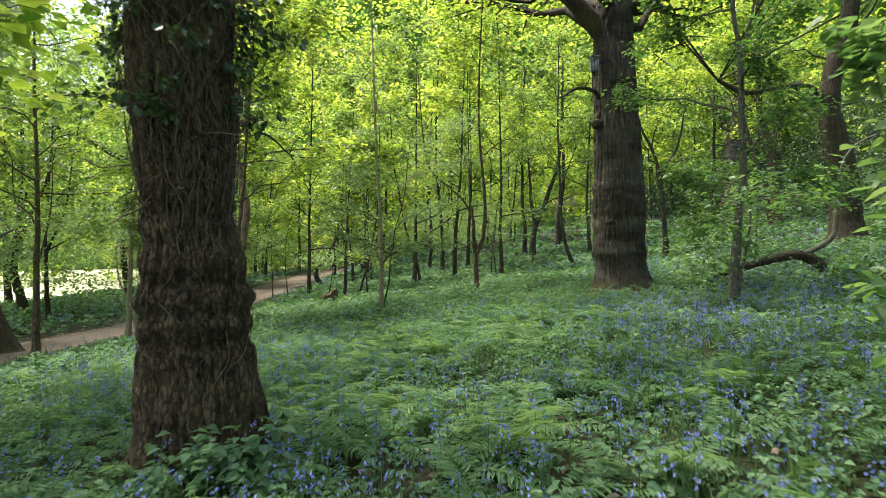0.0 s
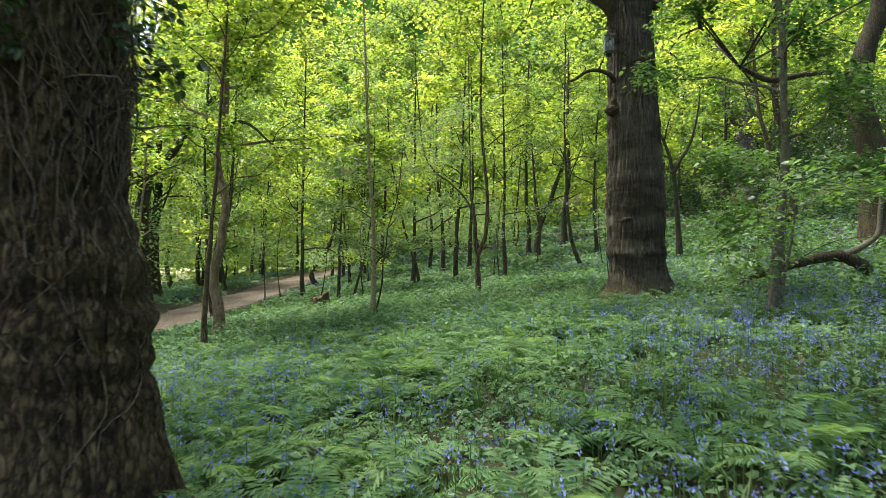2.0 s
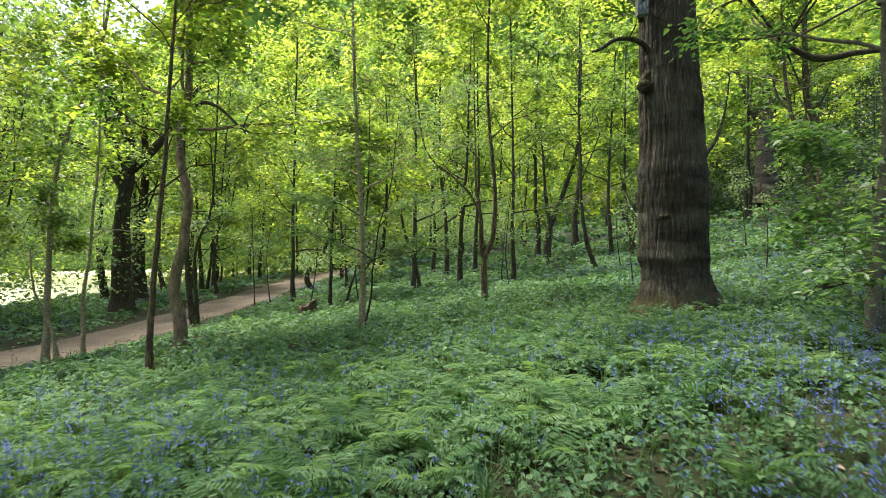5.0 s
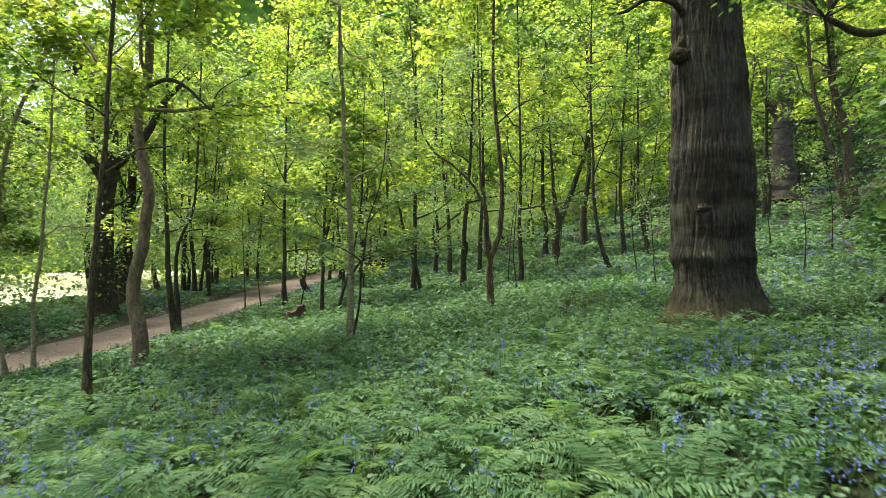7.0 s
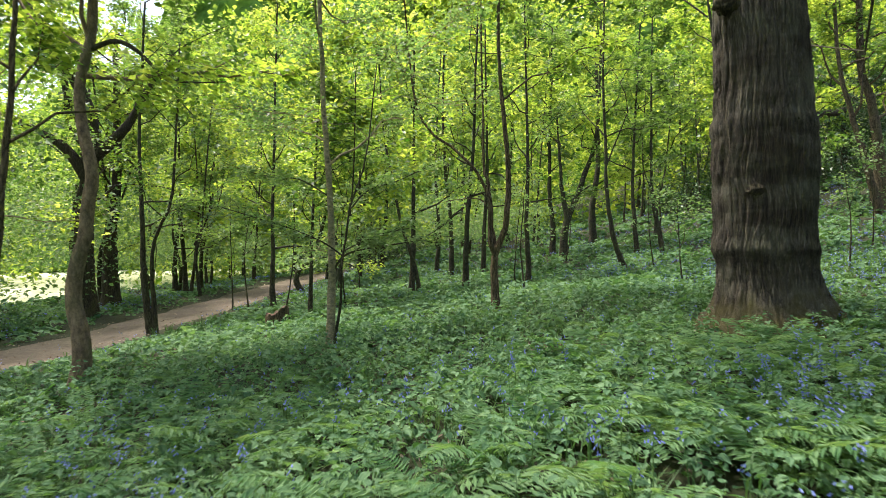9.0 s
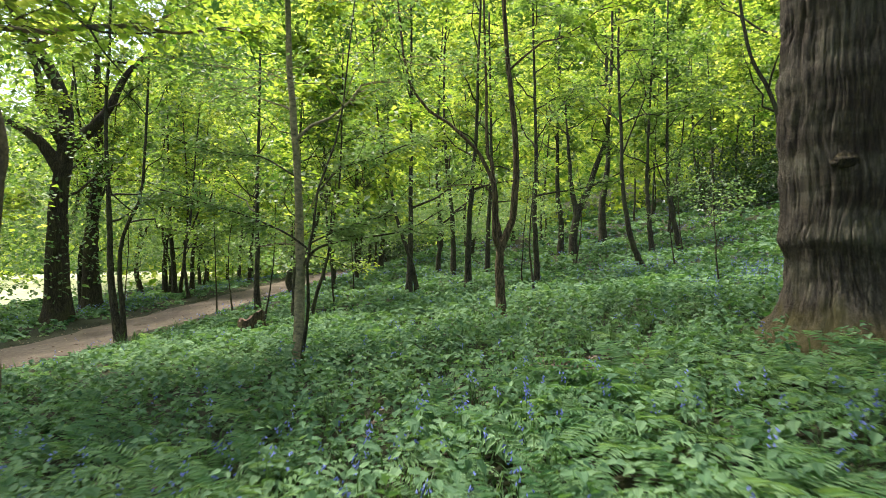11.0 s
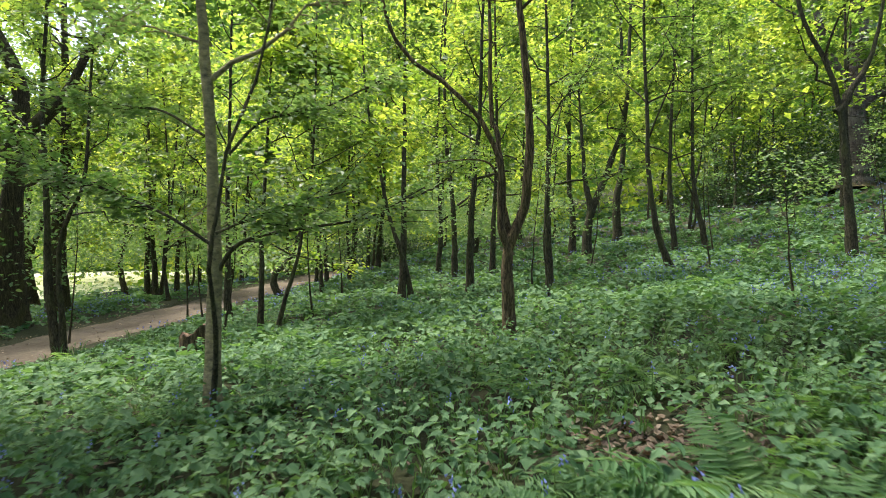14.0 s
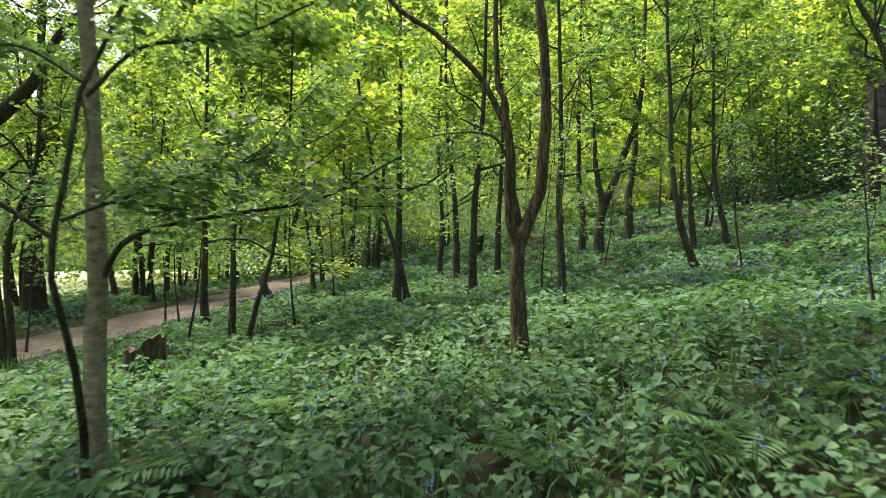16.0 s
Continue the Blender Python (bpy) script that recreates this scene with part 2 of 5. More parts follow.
M_BOX = bark_material("weathered_box", (0.16, 0.17, 0.18), (0.34, 0.36, 0.38), (0.2, 0.22, 0.18), grain=10, stretch=0.3, bump=0.2, moss_amount=0.2)
M_HOLE = bark_material("hole_shade", (0.01, 0.01, 0.01), (0.02, 0.02, 0.02), (0.02, 0.02, 0.02))

# ---- shape helpers ----


def mesh_of(name, V, F, mat, smooth=True):
    """A mesh from an array of corners and a list of face arrays, each of one corner count."""
    V = np.asarray(V, dtype=np.float32)
    F = [np.asarray(f, dtype=np.int32) for f in (F if isinstance(F, list) else [F]) if len(f)]
    me = bpy.data.meshes.new(name)
    me.vertices.add(len(V))
    me.vertices.foreach_set("co", V.ravel())
    loops = np.concatenate([f.ravel() for f in F])
    counts = np.concatenate([np.full(len(f), f.shape[1], dtype=np.int32) for f in F])
    starts = np.concatenate([[0], np.cumsum(counts)[:-1]]).astype(np.int32)
    me.loops.add(len(loops))
    me.loops.foreach_set("vertex_index", loops)
    me.polygons.add(len(counts))
    me.polygons.foreach_set("loop_start", starts)
    me.polygons.foreach_set("use_smooth", np.full(len(counts), smooth))
    me.update(calc_edges=True)
    me.materials.append(mat)
    return me


def part(name, V, F, mat, parent=None, label="", smooth=True):
    ob = new(name, mesh_of(name, V, F, mat, smooth))
    ob.parent = parent
    return tagged(ob, label)


def empty_at(name, x, y, z, label, category, group=""):
    ob = new(name)
    ob.location = (x, y, z)
    ob.empty_display_size = 0.2
    return tagged(ob, label, category, group)


class Pile:
    """Collects pieces into one mesh."""

    def __init__(self):
        self.v, self.f, self.n = [], {}, 0

    def add(self, V, F):
        if len(V) == 0:
            return
        for f in (F if isinstance(F, list) else [F]):
            self.f.setdefault(f.shape[1], []).append(f + self.n)
        self.v.append(V)
        self.n += len(V)

    def out(self):
        return np.concatenate(self.v), [np.concatenate(f) for f in self.f.values()]


def unit(a):
    return a / np.maximum(np.linalg.norm(a, axis=-1, keepdims=True), 1e-9)


def smooth_line(P, n):
    """n points along a soft curve through P."""
    P = np.asarray(P, float)
    Q = np.vstack([2 * P[0] - P[1], P, 2 * P[-1] - P[-2]])
    t = np.linspace(0, len(P) - 1 - 1e-6, n)
    i = t.astype(int)
    u = (t - i)[:, None]
    a, b, c, d = Q[i], Q[i + 1], Q[i + 2], Q[i + 3]
    return 0.5 * (2 * b + (c - a) * u + (2 * a - 5 * b + 4 * c - d) * u * u + (3 * b - a - 3 * c + d) * u ** 3)


def tube(P, R, sides):
    """A tube of varying radius along P, closed by a cap at its end."""
    P, R = np.asarray(P, float), np.asarray(R, float)
    n = len(P)
    T = unit(np.gradient(P, axis=0))
    ref = np.array([0.31, 0.95, 0.05]) if abs(T[:, 2]).mean() > 0.6 else np.array([0.0, 0.0, 1.0])
    A = unit(np.cross(T, ref))
    B = np.cross(T, A)
    a = np.arange(sides) * 2 * np.pi / sides
    V = P[:, None] + R[:, None, None] * (A[:, None] * np.cos(a)[None, :, None] + B[:, None] * np.sin(a)[None, :, None])
    i, j = np.meshgrid(np.arange(n - 1), np.arange(sides), indexing="ij")
    k = (j + 1) % sides
    F = np.stack([i * sides + j, i * sides + k, (i + 1) * sides + k, (i + 1) * sides + j], -1).reshape(-1, 4)
    V = np.vstack([V.reshape(-1, 3), P[-1:] + T[-1:] * R[-1] * 0.5])
    cap = np.stack([(n - 1) * sides + np.arange(sides), (n - 1) * sides + (np.arange(sides) + 1) % sides, np.full(sides, n * sides)], -1)
    return V, [F, cap]


def leaf_quads(P, D, N, L, W):
    """Leaves of four corners, folded along the rib."""
    S = np.cross(D, N)
    L, W = L[:, None], W[:, None]
    mid = P + D * L * 0.45
    V = np.stack([P, mid + S * W * 0.5 + N * W * 0.12, P + D * L - N * L * 0.08, mid - S * W * 0.5 + N * W * 0.12], 1)
    n = len(P)
    return V.reshape(-1, 3), np.arange(4 * n).reshape(n, 4)


def leaf_hex(P, D, N, L, W):
    """Leaves of six corners: two halves, folded along the rib, with a drooping tip."""
    S = np.cross(D, N)
    L, W = L[:, None], W[:, None]
    V = np.stack([P, P + D * L * 0.22 + S * W * 0.46 + N * W * 0.10, P + D * L * 0.62 + S * W * 0.40 + N * W * 0.08 - N * L * 0.04, P + D * L - N * L * 0.16,
                  P + D * L * 0.62 - S * W * 0.40 + N * W * 0.08 - N * L * 0.04, P + D * L * 0.22 - S * W * 0.46 + N * W * 0.10], 1)
    n = len(P)
    k = 6 * np.arange(n)[:, None]
    return V.reshape(-1, 3), np.concatenate([k + np.array([0, 1, 2, 3]), k + np.array([0, 3, 4, 5])])


def leaf_toothed(P, D, N, L, W):
    """Broad leaves with toothed edges: two halves folded along the rib."""
    S = np.cross(D, N)
    L, W = L[:, None], W[:, None]
    edge = ((0.10, 0.34), (0.26, 0.52), (0.36, 0.40), (0.56, 0.42), (0.64, 0.29))
    rows = [P] + [P + D * L * a + S * W * w + N * (W * 0.10 - L * 0.10 * a * a) for a, w in edge] + [P + D * L - N * L * 0.16]
    rows += [P + D * L * a - S * W * w + N * (W * 0.10 - L * 0.10 * a * a) for a, w in reversed(edge)]
    V = np.stack(rows, 1)
    k = 12 * np.arange(len(P))[:, None]
    return V.reshape(-1, 3), np.concatenate([k + np.arange(7), k + np.array([0, 6, 7, 8, 9, 10, 11])])


def flat_leaf_axes(n, az, r, pitch=0.25, wobble=0.35):
    """Ways and normals of leaves that spread flat towards the light."""
    e = r.normal(-pitch * 0.6, pitch, n)
    D = np.stack([np.cos(az) * np.cos(e), np.sin(az) * np.cos(e), np.sin(e)], -1)
    N = np.stack([r.normal(0, wobble, n), r.normal(0, wobble, n), np.ones(n)], -1)
    N = unit(N - D * (N * D).sum(-1, keepdims=True))
    return D, N


def grid_noise(u, v, nu, nv, r):
    """Soft noise from 0 to 1, which closes on itself in u (0 to 1)."""
    G = r.random((nu, nv + 2))
    x, y = (u % 1.0) * nu, np.clip(v, 0, 0.9999) * nv
    i, j = x.astype(int) % nu, y.astype(int)
    fx, fy = x - np.floor(x), y - np.floor(y)
    fx, fy = fx * fx * (3 - 2 * fx), fy * fy * (3 - 2 * fy)
    i2 = (i + 1) % nu
    return (G[i, j] * (1 - fx) + G[i2, j] * fx) * (1 - fy) + (G[i, j + 1] * (1 - fx) + G[i2, j + 1] * fx) * fy


def drift(x, y, k=0):
    """Soft patches over the ground, about -1 to 1."""
    return (np.sin(0.83 * x + 1.3 * np.sin(0.41 * y + k) + 2.1 * k) + np.sin(0.67 * y + 1.7 * np.sin(0.53 * x + 1.9 * k) + k) + 0.7 * np.sin(1.9 * x - 1.4 * y + 3.1 * k) + 0.6 * np.sin(2.7 * x + 2.3 * y + 5 * k)) / 2.6


# ---- ground, path and field ----
def ground_z(x, y):
    x, y = np.asarray(x, float), np.asarray(y, float)
    side = np.where(x > 0, 0.085 * x + 0.0032 * x * x + 0.0026 * np.maximum(x - 8, 0) ** 2, 0.09 * x - 0.002 * x * x)
    side = np.where(x < -9.6, -1.048 + 0.03 * (x + 9.6), side)
    side = np.where(x < -24, -1.48 + 0.012 * (x + 24), side)
    side = np.where(x > 40, 11.18 + 0.2 * (x - 40), side)
    along = -0.31 * (1 - np.exp(-np.maximum(y, 0) / 7.0)) - 0.02 * np.minimum(y, 0)
    rise = np.clip((x + 7) / 10, 0, 1)
    up = np.maximum(y - 18, 0)
    brow = rise * rise * (3 - 2 * rise) * np.where(up < 27, 0.0016 * up * up, 1.166 + 0.0864 * (up - 27))
    knoll = 0.13 * np.exp(-((x - 1.5) / 4) ** 2 - ((y - 18) / 4) ** 2)
    bank = 0.022 * np.clip(y - 22, 0, 30) * np.clip((x + 18) / 5, 0, 1) * np.clip((1 - x) / 4, 0, 1)
    return 0.36 + side + along + brow + knoll + bank + np.where(np.abs(x) < 16, 0.03 * np.sin(0.9 * x + 0.4) * np.sin(0.7 * y), 0.0)


def ground_at(x, y):
    return float(ground_z(x, y))


PATH_LINE = smooth_line([(-15.7, 3), (-12.6, 11), (-10.5, 17), (-9.75, 22), (-9.65, 29), (-9.8, 36), (-9.9, 44), (-9.9, 52), (-9.8, 60), (-9.2, 74)], 90)


def path_gap(x, y):
    """The distance from the middle of the path."""
    d = np.full(np.shape(x), 1e9)
    for px, py in PATH_LINE:
        d = np.minimum(d, np.hypot(x - px, y - py))
    return d


def sheet(xs, ys, lift=0.0):
    X, Y = np.meshgrid(xs, ys, indexing="ij")
    V = np.stack([X, Y, ground_z(X, Y) + lift], -1).reshape(-1, 3)
    n, m = len(xs), len(ys)
    i, j = np.meshgrid(np.arange(n - 1), np.arange(m - 1), indexing="ij")
    return V, np.stack([i * m + j, (i + 1) * m + j, (i + 1) * m + j + 1, i * m + j + 1], -1).reshape(-1, 4)


xs = np.concatenate([[-3000, -800, -300, -150, -90], np.arange(-60, -16, 2.0), np.arange(-16, 18, 0.4), np.arange(18, 60, 2.0), [70, 90, 130, 200]])
ys = np.concatenate([[-400, -120, -50, -25], np.arange(-14, 0, 1.0), np.arange(0, 48, 0.4), np.arange(48, 100, 2.0), [110, 140, 200, 400, 900, 3000]])
ground = part("ground", *sheet(xs, ys), M_SOIL)
tagged(ground, "dark woodland soil under leaf litter and plants", "ground", kind="structure")

way = np.gradient(PATH_LINE, axis=0)
across = unit(np.stack([way[:, 1], -way[:, 0]], -1))
cols = np.linspace(-1, 1, 9)
PV = []
for k, (p, a) in enumerate(zip(PATH_LINE, across)):
    half = 1.62 + 0.12 * math.sin(k * 0.9) + 0.08 * math.sin(k * 2.3)
    for c in cols:
        q = p + a * c * half * (1 + 0.05 * math.sin(3.1 * k + 5 * c))
        PV.append((q[0], q[1], ground_at(*q) + 0.05 * (1 - c ** 6) - 0.015))
n9 = len(cols)
PF = np.array([[k * n9 + j, k * n9 + j + 1, (k + 1) * n9 + j + 1, (k + 1) * n9 + j] for k in range(len(PATH_LINE) - 1) for j in range(n9 - 1)])
path_strip = part("path", np.array(PV), PF, M_PATH)
tagged(path_strip, "pale brown trodden earth footpath through the wood", "path", kind="structure")

# open ground, its sunlit brightness painted by a pale colour
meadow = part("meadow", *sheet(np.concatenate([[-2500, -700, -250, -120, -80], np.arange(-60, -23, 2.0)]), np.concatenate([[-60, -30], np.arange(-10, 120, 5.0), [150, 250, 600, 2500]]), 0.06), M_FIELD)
tagged(meadow, "meadow beyond the edge of the wood, with sun glare painted into its pale colour", "meadow", kind="structure")

# ---- trees ----
def spread_leaves(pts, ways, r, size, per, jitter, hexed, flat=0.3):
    """Leaves round the points of the twigs."""
    k = np.repeat(np.arange(len(pts)), per)
    n = len(k)
    P = pts[k] + r.normal(0, jitter, (n, 3)) * np.array([1, 1, 0.9])
    az = np.arctan2(ways[k, 1], ways[k, 0]) + r.normal(0, 1.1, n)
    D, N = flat_leaf_axes(n, az, r, flat, flat + 0.12)
    L = size * r.uniform(0.65, 1.25, n)
    return (leaf_hex if hexed else leaf_quads)(P, D, N, L, L * r.uniform(0.62, 0.85, n))


def branch_line(start, az, rise, length, r, n=7, bend=0.25, wiggle=0.15):
    """A limb that starts at an angle and bends as it reaches out."""
    pts = [np.array(start, float)]
    step = length / (n - 1)
    for i in range(1, n):
        d = np.array([math.cos(az) * math.cos(rise), math.sin(az) * math.cos(rise), math.sin(rise)])
        pts.append(pts[-1] + d * step + r.normal(0, wiggle * step, 3))
        az += r.normal(0, 0.26)
        rise += r.normal(bend * 0.12, 0.2)
    return np.array(pts)


def grow_limb(tree, bark, start, az, rise, length, radius, r, leaves, size, per, hexed, twigs=7, jitter=0.10, flat=0.3, droop=0.0, split=False):
    """One limb with its twigs; its leaves are added to the pile."""
    wood = Pile()
    line = branch_line(start, az, rise, length, r)
    wood.add(*tube(line, np.linspace(radius, max(0.004, radius * 0.22), len(line)), 6 if split else 4))
    shoots = []
    tips, ways = [], []
    for k in range(twigs):
        f = 0.4 + 0.6 * (k + r.random()) / twigs
        i = min(int(f * (len(line) - 1)), len(line) - 2)
        p = line[i] + (line[i + 1] - line[i]) * r.random()
        d = line[i + 1] - line[i]
        ta = math.atan2(d[1], d[0]) + (1 if k % 2 else -1) * r.uniform(0.4, 1.1)
        tl = length * r.uniform(0.22, 0.45) * (1.15 - 0.5 * f)
        tw = branch_line(p, ta, r.uniform(-0.1, 0.5) - droop, tl, r, 5 if split else 4, 0.1, 0.12)
        shoot = tube(tw, np.linspace(max(0.005, radius * 0.3), 0.0025, len(tw)), 4 if split else 3)
        if split:
            shoots.append(shoot)
        else:
            wood.add(*shoot)
        fine = smooth_line(tw, 9)[2:]
        tips.append(fine)
        ways.append(np.repeat((tw[-1] - tw[0])[None], len(fine), 0))
    tail = smooth_line(line, 12)[8:]
    tips.append(tail)
    ways.append(np.repeat((line[-1] - line[-2])[None], len(tail), 0))
    limb = part("limb", *wood.out(), bark, tree)
    for shoot in shoots:
        part("twig", *shoot, bark, limb)
    leaves.add(*spread_leaves(np.concatenate(tips), np.concatenate(ways), r, size, per, jitter, hexed, flat))


def trunk_profile(hs, r0, top, flare=0.45, reach=0.3):
    h = np.asarray(hs)
    return r0 * (top * (1 - 0.5 * h / max(h[-1], 1e-6)) + (1 - top) * np.exp(-h / (0.3 * max(h[-1], 1e-6)))) * (1 + flare * np.exp(-np.maximum(h, 0) / reach))


def tree(name, label, x, y, stems, r0, bark, leafmat, seed, limbs=12, low=2.2, length=2.4, size=0.10, per=5, hexed=False, rise=0.62, twigs=7, sides=10, top=0.3, group="trees", jitter=0.12, flat=0.3, droop=0.0, thin=0.72, split=False, bark2=None):
    """A tree: stems as lists of (dx, dy, height) from the base, limbs that grow from them, and a crown of single leaves."""
    r = np.random.default_rng(seed)
    base = empty_at(name, x, y, ground_at(x, y), label, "tree", group)
    leaves = Pile()
    for s, stem in enumerate(stems):
        line = smooth_line([(a, b, c - (0.12 if c == 0 else 0)) for a, b, c in stem], max(18, int(stem[-1][2] * 4)))
        line[1:, :2] += np.cumsum(r.normal(0, 0.008, (len(line) - 1, 2)), 0)
        hs = line[:, 2] - line[0, 2]
        rs = r0 * (1.0 if s == 0 else thin)
        flare = 0.45 if stem[0][2] == 0 else 0.05
        R = trunk_profile(hs, rs, top, flare) * (1 + r.normal(0, 0.035, len(hs)))
        V, F = tube(line, R, sides)
        part("trunk", V, F, bark2 if s and bark2 else bark, base)
        count = max(2, round(limbs / len(stems)))
        for k in range(count):
            h = low + (hs[-1] - low) * ((k + r.random()) / count) ** 0.9
            i = int(np.clip(np.searchsorted(hs, h), 1, len(line) - 1))
            f = (h - low) / max(0.1, hs[-1] - low)
            ll = length * (1 - 0.45 * f) * r.uniform(0.65, 1.25)
            grow_limb(base, bark, line[i], 2.4 * k + s * 1.3 + r.normal(0, 0.5), rise + r.normal(0, 0.3), ll, min(R[i] * 0.55, 0.012 + 0.011 * ll), r, leaves, size, per, hexed, twigs, jitter, flat, droop, split)
    part("crown", *leaves.out(), leafmat, base, smooth=False)
    return base


def big_trunk(name, label, x, y, profile, centres, bark, seed, top_z, sides=150, rings=230, furrow=0.03, girdles=(), roots=5, cuts=40, wander=1.0):
    """An old trunk: radius and centre by height above the datum, deep bark furrows, girdles and root flare."""
    r = np.random.default_rng(seed)
    z0 = ground_at(x, y)
    base = empty_at(name, x, y, z0, label, "tree", "old oaks")
    z = np.linspace(z0 - 0.2, top_z, rings)
    a = np.arange(sides) / sides
    Z, A = np.meshgrid(z, a, indexing="ij")
    v = (Z - z[0]) / (z[-1] - z[0])
    R = np.interp(Z, [p[0] for p in profile], [p[1] for p in profile])
    flare = np.exp(-np.maximum(Z - z0, 0) / 0.22)
    lobes = sum(np.exp(-((np.angle(np.exp(2j * np.pi * (A - b)))) / 0.33) ** 2) for b in r.random(roots))
    R = R * (1 + flare * (0.10 + 0.42 * lobes))
    H = top_z - z0
    warp = wander * 0.06 * (grid_noise(A, v, 7, int(2.5 * H), r) - 0.5) + wander * 0.018 * (grid_noise(A, v, 16, int(7 * H), r) - 0.5)
    R = R + 0.10 * R * (grid_noise(A, v, 5, int(1.2 * H), r) - 0.5)
    ridge = 1 - np.abs(2 * grid_noise(A + warp, v, cuts, int(1.3 * H), r) - 1)
    ridge2 = 1 - np.abs(2 * grid_noise(A + warp * 1.3, v, cuts + 44, int(1.9 * H), r) - 1)
    plates = grid_noise(A + warp, v, 60, int(11 * H), r)
    rib = 1 - np.abs(2 * grid_noise(A + warp * 1.3, v, 120, int(3.5 * H), r) - 1)
    R = R - furrow * 0.75 * ridge ** 5 - furrow * 0.6 * ridge2 ** 4 - furrow * 0.22 * rib ** 3 + furrow * 0.4 * plates
    for gz, depth, wide in girdles:
        zz = Z + 0.09 * (grid_noise(A, v, 7, 6, r) - 0.5)
        R = R + depth * np.exp(-((zz - gz) / wide) ** 2) * (0.15 + 1.4 * grid_noise(A, v, 9, 5, r))
    CX = np.interp(Z, [c[0] for c in centres], [c[1] for c in centres])
    ang = 2 * np.pi * A
    V = np.stack([CX + R * np.cos(ang), R * np.sin(ang), Z - z0], -1)
    i, j = np.meshgrid(np.arange(rings - 1), np.arange(sides), indexing="ij")
    k = (j + 1) % sides
    F = np.stack([i * sides + j, i * sides + k, (i + 1) * sides + k, (i + 1) * sides + j], -1).reshape(-1, 4)
    centre = np.array([[CX[-1, 0], 0.0, V[-1, :, 2].mean() + 0.05]])
    last = (rings - 1) * sides + np.arange(sides)
    lid = np.stack([last, np.roll(last, -1), np.full(sides, rings * sides)], -1)
    part("trunk", np.vstack([V.reshape(-1, 3), centre]), [F, lid], bark, base)

    def surface(zz, angle, out=0.0):
        row = int(np.clip(np.searchsorted(z, zz), 0, rings - 1))
        col = int((angle / (2 * np.pi)) % 1 * sides)
        p = V[row, col].copy()
        p[:2] += out * np.array([math.cos(angle), math.sin(angle)])
        return p
    return base, surface, z0


# the old oak wrapped in climbing stems
prof1 = [(-0.3, 0.434), (0.31, 0.405), (0.61, 0.401), (0.92, 0.392), (1.08, 0.380), (1.25, 0.387), (1.53, 0.355), (1.70, 0.321), (1.84, 0.302), (2.05, 0.313), (2.75, 0.342), (3.37, 0.367), (4.5, 0.334), (7.4, 0.251)]
oak_a, surf_a, za = big_trunk("oak_tree", "old oak with dark ridged bark wrapped in dead climbing stems", -1.745, 4.33, prof1, [(0.0, 0.08), (0.31, 0.06), (0.61, 0.02), (0.92, 0.0), (1.53, -0.015), (1.84, -0.06), (2.75, -0.11), (3.37, -0.13), (7.0, -0.25)], M_OAK_IVY, 11, 7.4,
                              furrow=0.04, sides=250, rings=270, girdles=((1.50, 0.025, 0.069), (1.38, -0.019, 0.040), (1.26, 0.031, 0.069), (1.14, -0.025, 0.040), (1.06, 0.019, 0.046), (0.97, -0.025, 0.046), (1.72, 0.019, 0.057), (1.62, -0.017, 0.034), (0.55, 0.012, 0.115), (0.33, -0.012, 0.057), (1.95, 0.017, 0.069)))
rv = np.random.default_rng(21)
for k in range(150):
    ang = rv.uniform(0, 2 * np.pi)
    zz, top = (rv.uniform(0.3, 1.4), rv.uniform(1.6, 3.0)) if k < 34 else (rv.uniform(1.5, 2.6), rv.uniform(2.4, 4.6))
    pts = []
    while zz < top:
        pts.append(surf_a(zz, ang, 0.004 + 0.075 * max(0, zz - 1.7) * rv.random()))
        zz += rv.uniform(0.08, 0.2)
        ang += rv.normal(0, 0.2)
    if len(pts) > 3:
        part("climbing_stem", *tube(smooth_line(pts, len(pts) * 2), np.linspace(rv.uniform(0.003, 0.007), 0.002, len(pts) * 2), 4), M_VINE, oak_a, "dry grey-brown climbing stem" if k == 0 else "")
ivy = Pile()
for k in range(90):
    ang, zz = rv.uniform(0, 2 * np.pi), rv.uniform(1.9, 4.2)
    p = surf_a(zz, ang, 0.0)
    line = branch_line(p, ang + rv.normal(0, 0.4), rv.uniform(-0.6, 0.7), rv.uniform(0.15, 0.55), rv, 6, -0.2, 0.2)
    part("side_twig", *tube(line, np.linspace(0.006, 0.002, 6), 4), M_VINE, oak_a)
    if zz > 2.45:
        f = smooth_line(line, 10)
        ivy.add(*spread_leaves(f, np.repeat((line[-1] - line[0])[None], 10, 0), rv, 0.06, 3, 0.04, True, 0.6))
part("ivy_leaves", *ivy.out(), M_DARKLEAF, oak_a, "dark glossy ivy leaves", smooth=False)
# crown above the view, spread wide to cast shade on the near floor
la = Pile()
rc = np.random.default_rng(24)
for k in range(14):
    grow_limb(oak_a, M_OAK_IVY, (-0.2, 0, 5.7 + 0.1 * k - za), 2.4 * k, 0.45, 6.2, 0.11, rc, la, 0.19, 6, False, 11, 0.2)
part("crown", *la.out(), M_CANOPY, oak_a, smooth=False)

